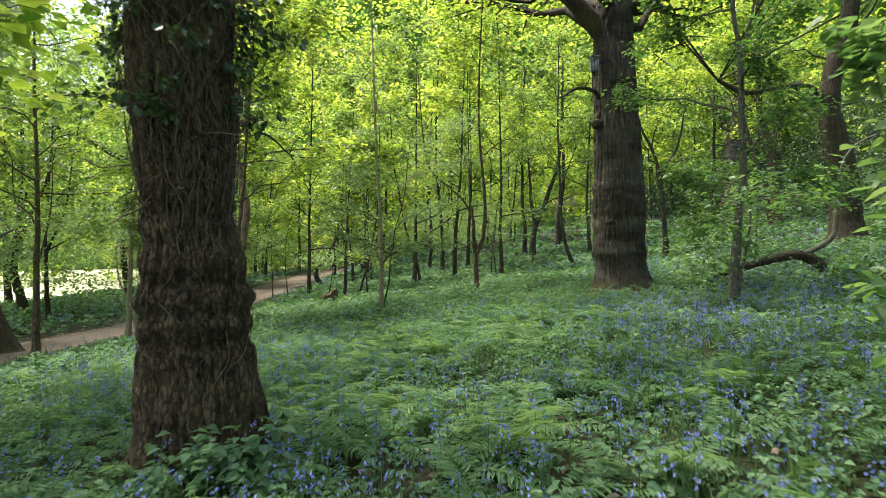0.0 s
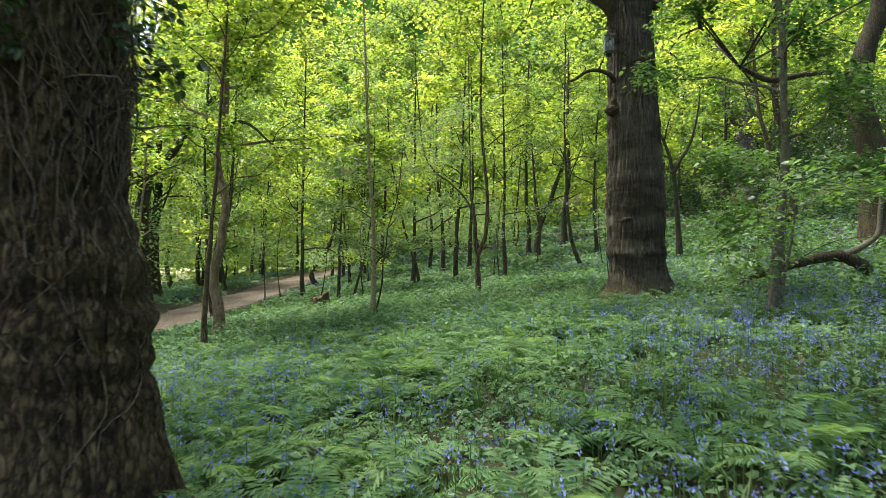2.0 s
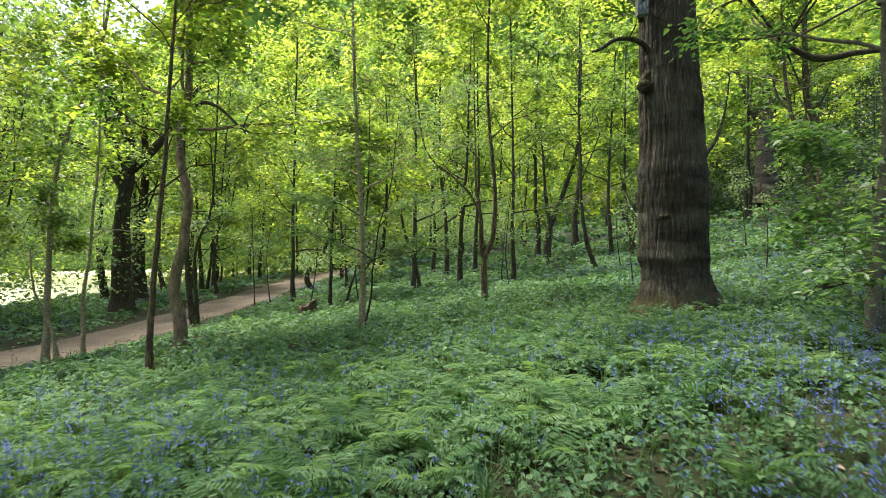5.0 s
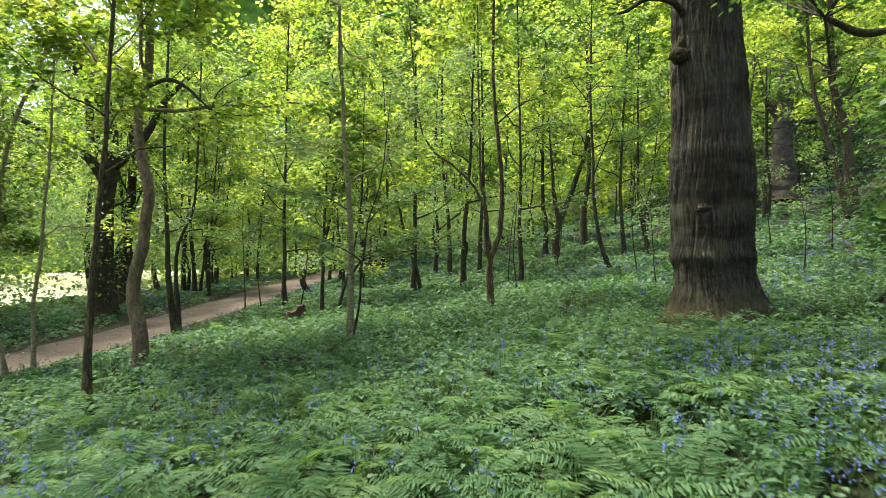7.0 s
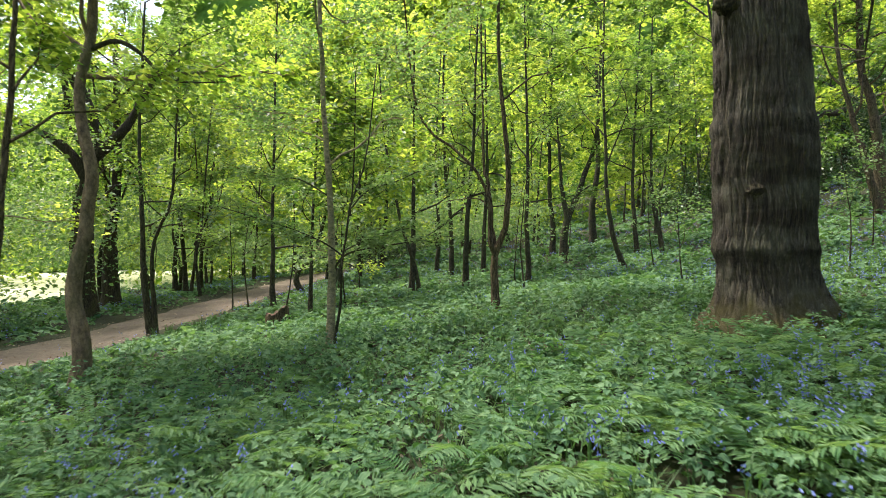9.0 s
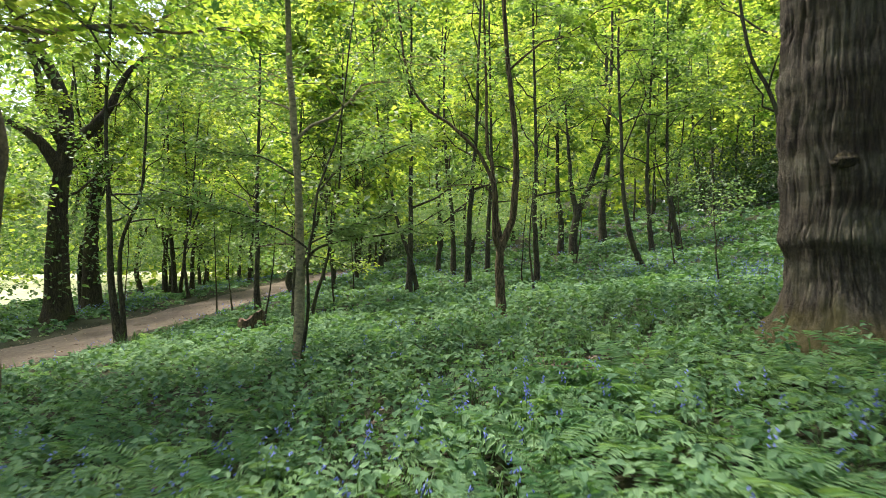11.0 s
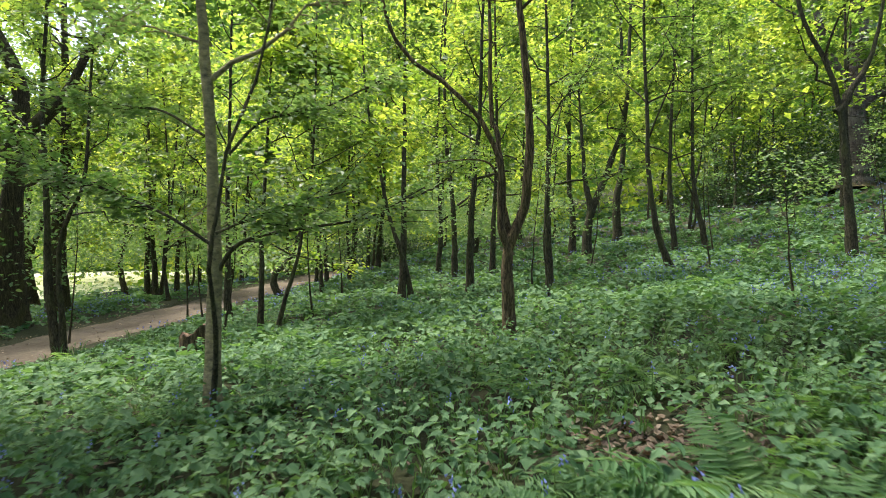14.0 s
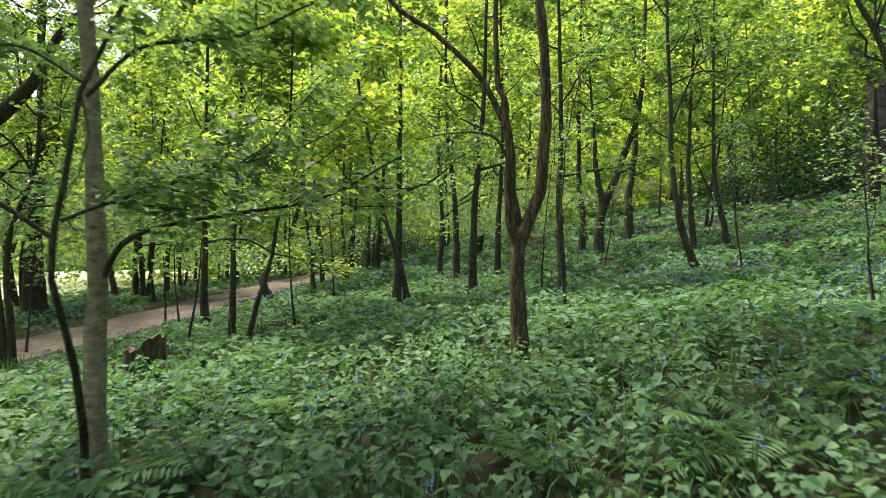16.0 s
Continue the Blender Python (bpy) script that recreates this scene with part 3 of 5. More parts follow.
# the great oak with the nest box
prof2 = [(0.0, 0.88), (0.57, 0.78), (0.74, 0.70), (0.9, 0.64), (1.08, 0.60), (1.3, 0.58), (1.5, 0.605), (1.62, 0.575), (1.9, 0.565), (2.4, 0.575), (2.6, 0.585), (3.1, 0.565), (3.3, 0.535), (3.6, 0.52), (4.3, 0.50), (5.3, 0.475), (6.5, 0.44), (9.0, 0.36)]
oak_b, surf_b, zb = big_trunk("oak_tree", "massive old oak with furrowed grey-brown bark and mossy foot", 4.02, 14.0, prof2, [(0.4, 0.17), (0.9, 0.09), (1.5, 0.02), (3.5, 0.0), (5.3, -0.08), (6.5, -0.1), (8.6, 0.0)], M_OAK_FOOT, 12, 7.8, sides=400, rings=260,
                              furrow=0.038, girdles=((1.57, 0.018, 0.115), (1.36, -0.007, 0.081), (2.05, 0.005, 0.081), (2.46, 0.007, 0.081), (3.0, 0.016, 0.103), (2.84, -0.010, 0.069), (3.30, 0.024, 0.086), (3.16, -0.012, 0.057), (3.62, 0.007, 0.103), (4.25, 0.010, 0.161), (4.9, 0.007, 0.115)), roots=6, cuts=62, wander=0.35)


def lump(p, scale, seed, n=26, m=18):
    """A knotted burr."""
    r = np.random.default_rng(seed)
    u, v = np.meshgrid(np.arange(n) / n, np.linspace(0.02, 0.98, m), indexing="xy")
    rad = 1 + 0.45 * (grid_noise(u, v, 9, 6, r) - 0.5) + 0.3 * (grid_noise(u, v, 17, 11, r) - 0.5)
    th = v * np.pi
    V = np.stack([np.sin(th) * np.cos(2 * np.pi * u), np.sin(th) * np.sin(2 * np.pi * u), np.cos(th)], -1) * rad[..., None] * np.array(scale) + np.array(p)
    i, j = np.meshgrid(np.arange(m - 1), np.arange(n), indexing="ij")
    k = (j + 1) % n
    return V.reshape(-1, 3), np.stack([i * n + j, i * n + k, (i + 1) * n + k, (i + 1) * n + j], -1).reshape(-1, 4)


part("burr", *lump((-0.52, -0.22, 4.42 - zb), (0.15, 0.14, 0.11), 3), M_OAK, oak_b, "dark knotted burr")
part("burr", *lump((-0.50, -0.20, 4.56 - zb), (0.07, 0.08, 0.15), 4), M_OAK, oak_b)
part("knot", *lump((-0.26, -0.45, 2.2 - zb), (0.15, 0.075, 0.07), 5), M_OAK, oak_b, "healed knot in the bark")
part("knot", *lump((0.12, -0.49, 3.0 - zb), (0.12, 0.06, 0.05), 6), M_OAK, oak_b)
rb = np.random.default_rng(22)
lb = Pile()
limb_line = smooth_line([(-0.15, 0, 6.3 - zb), (-0.55, -0.05, 6.75 - zb), (-1.1, -0.1, 7.3 - zb), (-2.0, -0.3, 8.0 - zb), (-3.4, -0.8, 9.0 - zb)], 24)
part("limb", *tube(limb_line, np.linspace(0.27, 0.10, 24), 16), M_OAK, oak_b, "thick grey limb forking from the trunk")
snag = smooth_line([(-0.45, -0.2, 5.0 - zb), (-0.62, -0.3, 5.14 - zb), (-0.85, -0.35, 5.2 - zb), (-1.1, -0.4, 5.16 - zb), (-1.35, -0.5, 4.98 - zb), (-1.5, -0.5, 4.93 - zb)], 20)
part("limb", *tube(snag, np.linspace(0.055, 0.018, 20), 8), M_OAK, oak_b, "bent bare branch")
for (dx, dy, dz), (ex, ey, ez) in (((-0.85, -0.35, 5.2), (-0.8, -0.6, 5.42)), ((-1.1, -0.4, 5.16), (-1.25, -0.3, 5.3)), ((-0.40, -0.42, 5.5), (-0.32, -0.75, 5.62)), ((-0.45, -0.3, 5.6), (-0.25, -0.6, 5.2))):
    part("side_twig", *tube(smooth_line([(dx, dy, dz - zb), ((dx + ex) / 2 + 0.05, (dy + ey) / 2, (dz + ez) / 2 - zb + 0.06), (ex, ey, ez - zb)], 8), np.linspace(0.016, 0.005, 8), 5), M_OAK, oak_b)
for k in range(9):
    grow_limb(oak_b, M_OAK, (0, 0, 6.7 + 0.07 * k - zb), 2.4 * k + 0.6, 0.3, 6.2, 0.14, rb, lb, 0.17, 5, False, 11, 0.2)
for k in range(5):
    grow_limb(oak_b, M_OAK, limb_line[12 + 2 * k], 2.6 + 0.5 * k, 0.2, 2.8, 0.07, rb, lb, 0.13, 4, False, 8, 0.2)
part("crown", *lb.out(), M_CANOPY, oak_b, smooth=False)

# the nest box on the oak
nb = empty_at("nest_box", 3.38, 13.62, 5.72, "weathered grey nest box fixed high on an oak trunk", "nest box")


def box_part(name, size, at, mat, parent, label="", tilt=0.0, bevel=0.006):
    bm = bmesh.new()
    bmesh.ops.create_cube(bm, size=1.0, matrix=Matrix.Translation(at) @ Matrix.Rotation(tilt, 4, "X") @ Matrix.Diagonal((*size, 1)))
    bmesh.ops.bevel(bm, geom=bm.edges[:], offset=bevel, segments=2, affect="EDGES")
    me = bpy.data.meshes.new(name)
    bm.to_mesh(me)
    bm.free()
    me.materials.append(mat)
    ob = new(name, me)
    ob.parent = parent
    return tagged(ob, label)


box_part("body", (0.17, 0.17, 0.30), (0, 0, 0), M_BOX, nb)
box_part("roof", (0.21, 0.25, 0.025), (0, -0.03, 0.175), M_BOX, nb, "sloping grey lid", 0.22)
box_part("back_board", (0.10, 0.02, 0.44), (0.02, 0.11, 0), M_BARK, nb)
bm = bmesh.new()
bmesh.ops.create_cone(bm, cap_ends=True, segments=16, radius1=0.018, radius2=0.018, depth=0.01, matrix=Matrix.Translation((0, -0.088, 0.07)) @ Matrix.Rotation(radians(90), 4, "X"))
me = bpy.data.meshes.new("entrance_hole")
bm.to_mesh(me)
bm.free()
me.materials.append(M_HOLE)
hole = new("entrance_hole", me)
hole.parent = nb

# the slender pale tree beside the end of the walk
tree("rowan_tree", "slender pale-barked young tree with feathery layered leaves", -1.55, 15.26,
     [[(0, 0, 0), (-0.02, 0, 1.2), (-0.06, 0, 2.6), (-0.14, 0, 3.9), (-0.2, 0, 5.7), (-0.25, 0.1, 8.0)], [(0.05, -0.15, 0.0), (0.12, -0.3, 0.35), (0.24, -0.55, 0.8), (0.32, -0.78, 1.3), (0.36, -0.78, 1.6), (0.42, -0.7, 2.1), (0.6, -0.55, 2.8), (0.75, -0.4, 4.2)]],
     0.070, M_PALE, M_SAPLING, 31, limbs=16, low=2.1, length=2.5, size=0.060, per=5, hexed=True, rise=0.25, twigs=9, top=0.55, jitter=0.14, flat=0.25, thin=0.36, split=True, bark2=M_BARK)
rowan = [o for o in bpy.data.objects if o.name == "rowan_tree"][0]
rl = np.random.default_rng(33)
sprays = Pile()
for pts, rad in (([(0.03, 0, 1.2), (0.2, -0.05, 1.42), (0.5, -0.1, 1.52), (0.9, -0.1, 1.58), (1.3, -0.05, 1.66), (1.7, 0.1, 1.9)], 0.020),
                 ([(0.33, -0.78, 1.42), (0.05, -0.85, 1.62), (-0.4, -0.8, 1.8), (-0.9, -0.7, 1.95), (-1.4, -0.6, 2.1)], 0.012),
                 ([(0.35, -0.78, 1.5), (0.5, -0.7, 1.58), (0.8, -0.5, 1.72), (1.2, -0.6, 1.8)], 0.010),
                 ([(0.41, -0.7, 2.05), (0.62, -0.6, 2.3), (0.95, -0.3, 2.45), (1.5, -0.3, 2.7)], 0.012),
                 ([(-0.05, 0, 2.3), (-0.5, 0.1, 2.55), (-1.0, 0.2, 2.6), (-1.5, 0.2, 2.75)], 0.012)):
    line = smooth_line(pts, 22)
    arm = part("limb", *tube(line, np.linspace(rad, 0.005, 22), 7), M_BARK, rowan, "thin dark arching branch")
    for k in range(10):
        p = line[6 + int(15 * k / 10)]
        d = line[-1] - line[0]
        tw = branch_line(p, math.atan2(d[1], d[0]) + (0.8 if k % 2 else -0.8) + rl.normal(0, 0.3), rl.uniform(-0.1, 0.6), rl.uniform(0.25, 0.6), rl, 5, 0.0, 0.12)
        part("twig", *tube(tw, np.linspace(0.005, 0.002, 5), 4), M_BARK, arm)
        f = smooth_line(tw, 12)[2:]
        sprays.add(*spread_leaves(f, np.repeat((tw[-1] - tw[0])[None], len(f), 0), rl, 0.055, 8, 0.05, True, 0.22))
part("leaf_sprays", *sprays.out(), M_SAPLING, rowan, "feathery pale green leaf sprays", smooth=False)
# the forked tree in the middle
tree("forked_tree", "slim forked tree with ridged brown bark", 0.99, 17.6,
     [[(0, 0, 0), (-0.01, 0, 0.6), (0.0, 0, 1.1), (0.10, 0, 1.4), (0.19, 0, 1.7), (0.24, 0, 2.6), (0.20, 0, 3.4), (0.12, 0.05, 4.3), (0.1, 0.1, 6.0), (0.2, 0.1, 9.0)],
      [(0.0, 0, 1.05), (-0.11, 0, 1.4), (-0.125, 0, 1.83), (-0.17, 0, 2.25), (-0.40, 0, 2.7), (-0.77, 0, 3.08), (-1.2, 0, 3.42), (-1.5, 0, 4.1), (-1.7, 0, 6.5)],
      [(0.0, 0.03, 1.2), (-0.06, 0.1, 1.8), (-0.11, 0.16, 2.5), (-0.17, 0.2, 3.1), (-0.22, 0.2, 6.5)]],
     0.084, M_RED, M_CANOPY, 41, limbs=16, low=3.5, length=2.2, size=0.12, per=3, hexed=True, twigs=9, top=0.44, thin=0.58, split=True)
forked = [o for o in bpy.data.objects if o.name == "forked_tree"][0]
part("limb", *tube(smooth_line([(-0.13, 0.0, 1.95), (-0.25, -0.1, 2.12), (-0.45, -0.15, 2.16), (-0.75, -0.2, 2.13), (-1.0, -0.2, 2.08)], 20), np.linspace(0.016, 0.004, 20), 6), M_RED, forked, "thin bent side branch")
# the crooked tree
tree("crooked_tree", "crooked slim tree with smooth grey-brown bark", -4.92, 14.67,
     [[(0, 0, 0), (0.06, 0, 0.7), (-0.06, 0, 1.25), (-0.02, 0, 1.7), (0.10, 0, 2.15), (0.11, 0, 2.5), (0.17, 0, 3.0), (0.06, 0, 3.5), (-0.03, 0, 4.1), (0.08, 0, 4.6), (0.20, 0, 5.4), (0.1, 0.1, 9.0)]],
     0.135, M_TAN, M_CANOPY, 42, limbs=22, low=4.3, length=2.6, size=0.14, per=6, hexed=False, twigs=9, top=0.6, split=True)
crooked = [o for o in bpy.data.objects if o.name == "crooked_tree"][0]
bough = smooth_line([(0.08, 0, 4.65), (0.5, 0, 4.8), (0.85, -0.05, 4.65), (1.23, -0.1, 4.3), (1.55, -0.1, 4.2), (2.1, -0.1, 4.2)], 28)
arm = part("limb", *tube(bough, np.linspace(0.04, 0.008, 28), 8), M_BARK, crooked, "dark bending branch")
part("twig", *tube(smooth_line([(1.25, -0.1, 4.29), (1.45, -0.12, 3.98), (1.7, -0.12, 3.7)], 12), np.linspace(0.016, 0.005, 12), 6), M_BARK, arm)
part("twig", *tube(smooth_line([(1.25, -0.1, 4.28), (1.38, -0.1, 4.58), (1.7, -0.1, 4.78), (2.1, 0, 5.0)], 12), np.linspace(0.014, 0.004, 12), 6), M_BARK, arm)
tree("young_tree", "leaning slender young tree with dark stem", -4.2, 12.13, [[(0, 0, 0), (0.06, 0, 1.1), (0.16, 0, 2.1), (0.3, 0, 3.4), (0.42, 0, 4.9), (0.6, 0, 7.5)]], 0.06, M_RED, M_CANOPY, 43, limbs=12, low=2.6, length=1.8, size=0.10, per=7, top=0.5)
tree("young_tree", "pale leaning stem with sparse leaves", -8.13, 15.7, [[(0, 0, 0), (0.05, 0, 1.7), (0.1, 0, 3.0), (0.19, 0, 3.8), (0.42, 0, 4.8), (0.78, 0, 5.6), (1.1, 0, 6.5), (1.5, 0, 9)], [(0.3, 0, 0), (0.2, 0, 0.7), (-0.15, 0, 1.5), (-0.25, 0, 2.4)]], 0.085, M_PALE, M_CANOPY2, 44, limbs=12, low=2.2, length=1.8, size=0.10, per=7, top=0.5)
tree("young_tree", "pale slender stem with sparse leaves", -7.2, 15.5, [[(0, 0, 0), (0.0, 0, 1.3), (0.2, 0, 2.4), (0.4, 0, 4.8), (0.5, 0, 8)]], 0.05, M_PALE, M_CANOPY, 45, limbs=10, low=2.2, length=1.8, size=0.10, per=7, top=0.5)
tree("twin_stemmed_tree", "two slim dark stems rising from one foot by the path", -8.03, 22.76, [[(0, 0, 0), (-0.12, 0, 0.7), (-0.22, 0, 1.65), (-0.27, 0, 2.65), (-0.37, 0, 5.2), (-0.2, 0, 9)], [(0.08, 0, 0), (0.0, 0, 1.0), (-0.06, 0, 1.65), (-0.05, 0, 2.4), (0.15, 0, 3.0), (0.42, 0, 3.6), (0.55, 0, 4.6), (0.7, 0, 8)]], 0.115, M_BARK, M_CANOPY2, 46, limbs=18, low=2.3, length=2.6, size=0.11, per=6, top=0.45)
tree("slim_tree", "straight slim dark-stemmed tree", -5.57, 25.66, [[(0, 0, 0), (-0.05, 0, 2), (0.0, 0, 5), (0.1, 0, 10)]], 0.10, M_BARK, M_CANOPY, 47, limbs=18, low=1.9, length=2.6, size=0.12, per=6, top=0.4)
tree("slim_tree", "two close dark stems among bluebells", -1.21, 25.64, [[(0, 0, 0), (0.05, 0, 2), (0.06, 0, 5), (0.1, 0, 10)], [(0.25, 0.1, 0), (0.1, 0, 0.9), (-0.25, 0, 2), (-0.45, 0, 3), (-0.85, 0, 5.2), (-1.1, 0, 9)]], 0.11, M_BARK, M_CANOPY2, 48, limbs=16, low=2.4, length=2.4, size=0.12, per=6, top=0.4)
tree("slim_tree", "straight slim dark-stemmed tree", 0.5, 26.3, [[(0, 0, 0), (0.02, 0, 2), (0.1, 0, 3.6), (0.2, 0, 5), (0.4, 0, 10)]], 0.125, M_BARK, M_CANOPY, 49, limbs=14, low=3.0, length=2.8, size=0.13, per=4, top=0.4)
tree("slim_tree", "straight slim dark-stemmed tree", 2.39, 25.13, [[(0, 0, 0), (0.0, 0, 2), (0.05, 0, 5), (-0.1, 0, 10)]], 0.10, M_BARK, M_CANOPY2, 50, limbs=14, low=2.6, length=2.5, size=0.12, per=4, top=0.4)
tree("leaning_tree", "dark leaning tree on the bluebell slope", 5.07, 34.44, [[(0, 0, 0), (0.1, 0, 1.6), (0.9, 0, 3.6), (1.6, 0, 6.0), (1.8, 0, 11)], [(0.2, 0, 1.8), (-0.1, 0, 3.5), (-0.3, 0, 7)]], 0.22, M_BARK, M_CANOPY, 51, limbs=16, low=3.0, length=3.2, size=0.15, per=6, top=0.4)
tree("curved_tree", "slim curved stem bending up from the slope", 5.69, 25.96, [[(0, 0, 0), (-0.25, 0, 0.45), (-0.5, 0, 1.1), (-0.68, 0, 2.2), (-0.78, 0, 4.0), (-0.85, 0, 6.5), (-0.8, 0, 10)]], 0.10, M_BARK, M_CANOPY2, 52, limbs=14, low=3.0, length=2.5, size=0.12, per=4, top=0.4)
tree("slim_tree", "slim dark stem on the bluebell slope", 8.83, 24.11, [[(0, 0, 0), (-0.05, 0, 0.9), (-0.16, 0, 2.3), (-0.3, 0, 3.4), (-0.57, 0, 4.4), (-1.1, 0, 5.6), (-1.5, 0, 8)], [(-0.3, 0, 3.3), (0.0, 0, 3.8), (0.5, 0, 4.7), (0.8, 0, 6.5)]], 0.14, M_BARK, M_CANOPY, 53, limbs=14, low=2.8, length=2.6, size=0.12, per=6, top=0.4)
tree("slim_tree", "slim stem on the bluebell slope", 9.06, 32.78, [[(0, 0, 0), (-0.3, 0, 1.2), (-0.5, 0, 2.4), (-0.55, 0, 5.0), (-0.5, 0, 10)]], 0.12, M_BARK, M_CANOPY2, 54, limbs=14, low=3.2, length=2.8, size=0.14, per=6, top=0.4)
tree("leafy_sapling", "slender grey-stemmed young tree with layered dark leaf sprays", 4.77, 10.08, [[(0, 0, 0), (0.05, 0, 0.8), (0.10, 0, 1.5), (0.17, 0, 2.4), (0.15, 0, 3.15), (0.11, 0, 3.8), (0.05, 0, 4.4), (-0.1, 0, 5.2), (0.0, 0, 7.0)], [(0.05, -0.05, 0), (0.12, -0.08, 0.6), (0.24, -0.08, 1.3), (0.3, -0.05, 2.0)], [(0.11, 0, 3.75), (0.22, 0, 4.4), (0.37, 0, 5.0), (0.6, 0, 6.5)]], 0.098, M_GREY, M_DEEP, 55, limbs=26, low=2.1, length=2.2, size=0.085, per=8, hexed=True, rise=0.12, twigs=9, top=0.5, flat=0.2, droop=0.0, thin=0.42, split=True)
tree("oak_tree", "tall dark leaning trunk with heavy limbs up the slope", 12.3, 18.5, [[(0, 0, 0), (-0.08, 0, 1.2), (-0.15, 0, 2.4), (-0.6, 0, 4.3), (-0.4, 0, 5.6), (0.0, 0, 7.0), (0.3, 0, 11)], [(-0.5, 0, 4.2), (-1.2, -0.1, 4.85), (-2.2, -0.2, 4.8), (-3.2, -0.2, 4.65), (-4.0, -0.2, 5.0)]], 0.52, M_OAK, M_CANOPY2, 56, limbs=18, low=4.4, length=3.6, size=0.12, per=7, top=0.6, sides=22, thin=0.34)
tree("oak_tree", "dark old trunk with gnarled spreading limbs beside the path", -13.46, 28.43, [[(0, 0, 0), (-0.05, 0, 2.0), (0.0, 0, 4.0), (0.25, 0, 6.0), (0.2, 0, 7.6), (-0.6, 0, 9.2), (-1.4, 0, 10.6), (-2.4, 0, 12.0)], [(0.1, 0, 5.2), (-0.7, -0.2, 6.3), (-2.0, -0.5, 7.1), (-3.3, -0.8, 7.8), (-4.8, -1.0, 8.4)], [(0.2, 0, 6.2), (-0.4, -0.2, 7.3), (-0.47, -0.3, 8.5), (-0.95, -0.4, 9.8)], [(0.2, 0, 5.8), (1.4, 0.2, 7.0), (2.2, 0.3, 8.4), (3.4, 0.3, 9.6)]], 0.47, M_OAK, M_CANOPY, 57, limbs=26, low=2.8, length=3.2, size=0.15, per=6, top=0.6, sides=18, thin=0.55, rise=0.3)
tree("oak_tree", "dark trunk standing behind the path", -14.93, 32.73, [[(0, 0, 0), (0.0, 0, 3), (0.3, 0, 6), (0.2, 0, 12)]], 0.42, M_OAK, M_CANOPY2, 58, limbs=20, low=3.0, length=4.2, size=0.15, per=7, top=0.45, sides=14)
tree("slim_tree", "straight slim trunk beside the path", -9.61, 14.39, [[(0, 0, 0), (-0.02, 0, 2.0), (0.0, 0, 4.5), (-0.05, 0, 9)]], 0.10, M_RED, M_CANOPY, 59, limbs=16, low=2.0, length=2.6, size=0.10, per=7, top=0.5)
tree("leaning_tree", "dark leaning trunk at the edge of the path", -10.75, 15.2, [[(0, 0, 0), (-0.5, 0, 1.0), (-0.9, 0, 2.0), (-1.4, 0, 4.0), (-1.6, 0, 8)]], 0.26, M_OAK, M_CANOPY2, 60, limbs=14, low=2.2, length=2.8, size=0.11, per=7, top=0.5)
tree("tall_tree", "tall brown trunk on the upper slope", 16.5, 30.2, [[(0, 0, 0), (-0.15, 0, 2.1), (-0.5, 0, 4.4), (-0.9, 0, 6), (-1.0, 0, 12)]], 0.29, M_RED, M_CANOPY, 61, limbs=16, low=3.4, length=4, size=0.15, per=7, top=0.5)
tree("tall_tree", "thin leaning trunk on the upper slope", 16.1, 29.9, [[(0.15, 0, 0), (-0.55, 0, 2.5), (-1.0, 0, 4.0), (-1.5, 0, 6), (-1.8, 0, 11)]], 0.17, M_RED, M_CANOPY2, 62, limbs=10, low=3.4, length=3.4, size=0.15, per=7, top=0.5)
tree("oak_tree", "gnarled pale grey oak trunk on the brow of the slope", 20.58, 43.24, [[(0, 0, 0), (0.05, 0, 1.5), (-0.05, 0, 4), (0.1, 0, 6.5), (0.3, 0, 9), (0.2, 0, 14)], [(0.0, 0, 5.0), (-0.9, 0, 6.3), (-1.6, 0, 8.2), (-2.2, 0, 11)], [(0.05, 0, 4.2), (1.0, -0.2, 4.9), (2.0, -0.3, 5.0), (3.2, -0.4, 5.6)]], 0.85, M_OAK_FOOT, M_CANOPY, 63, limbs=18, low=5.0, length=4.4, size=0.15, per=7, top=0.6, sides=20, thin=0.45)
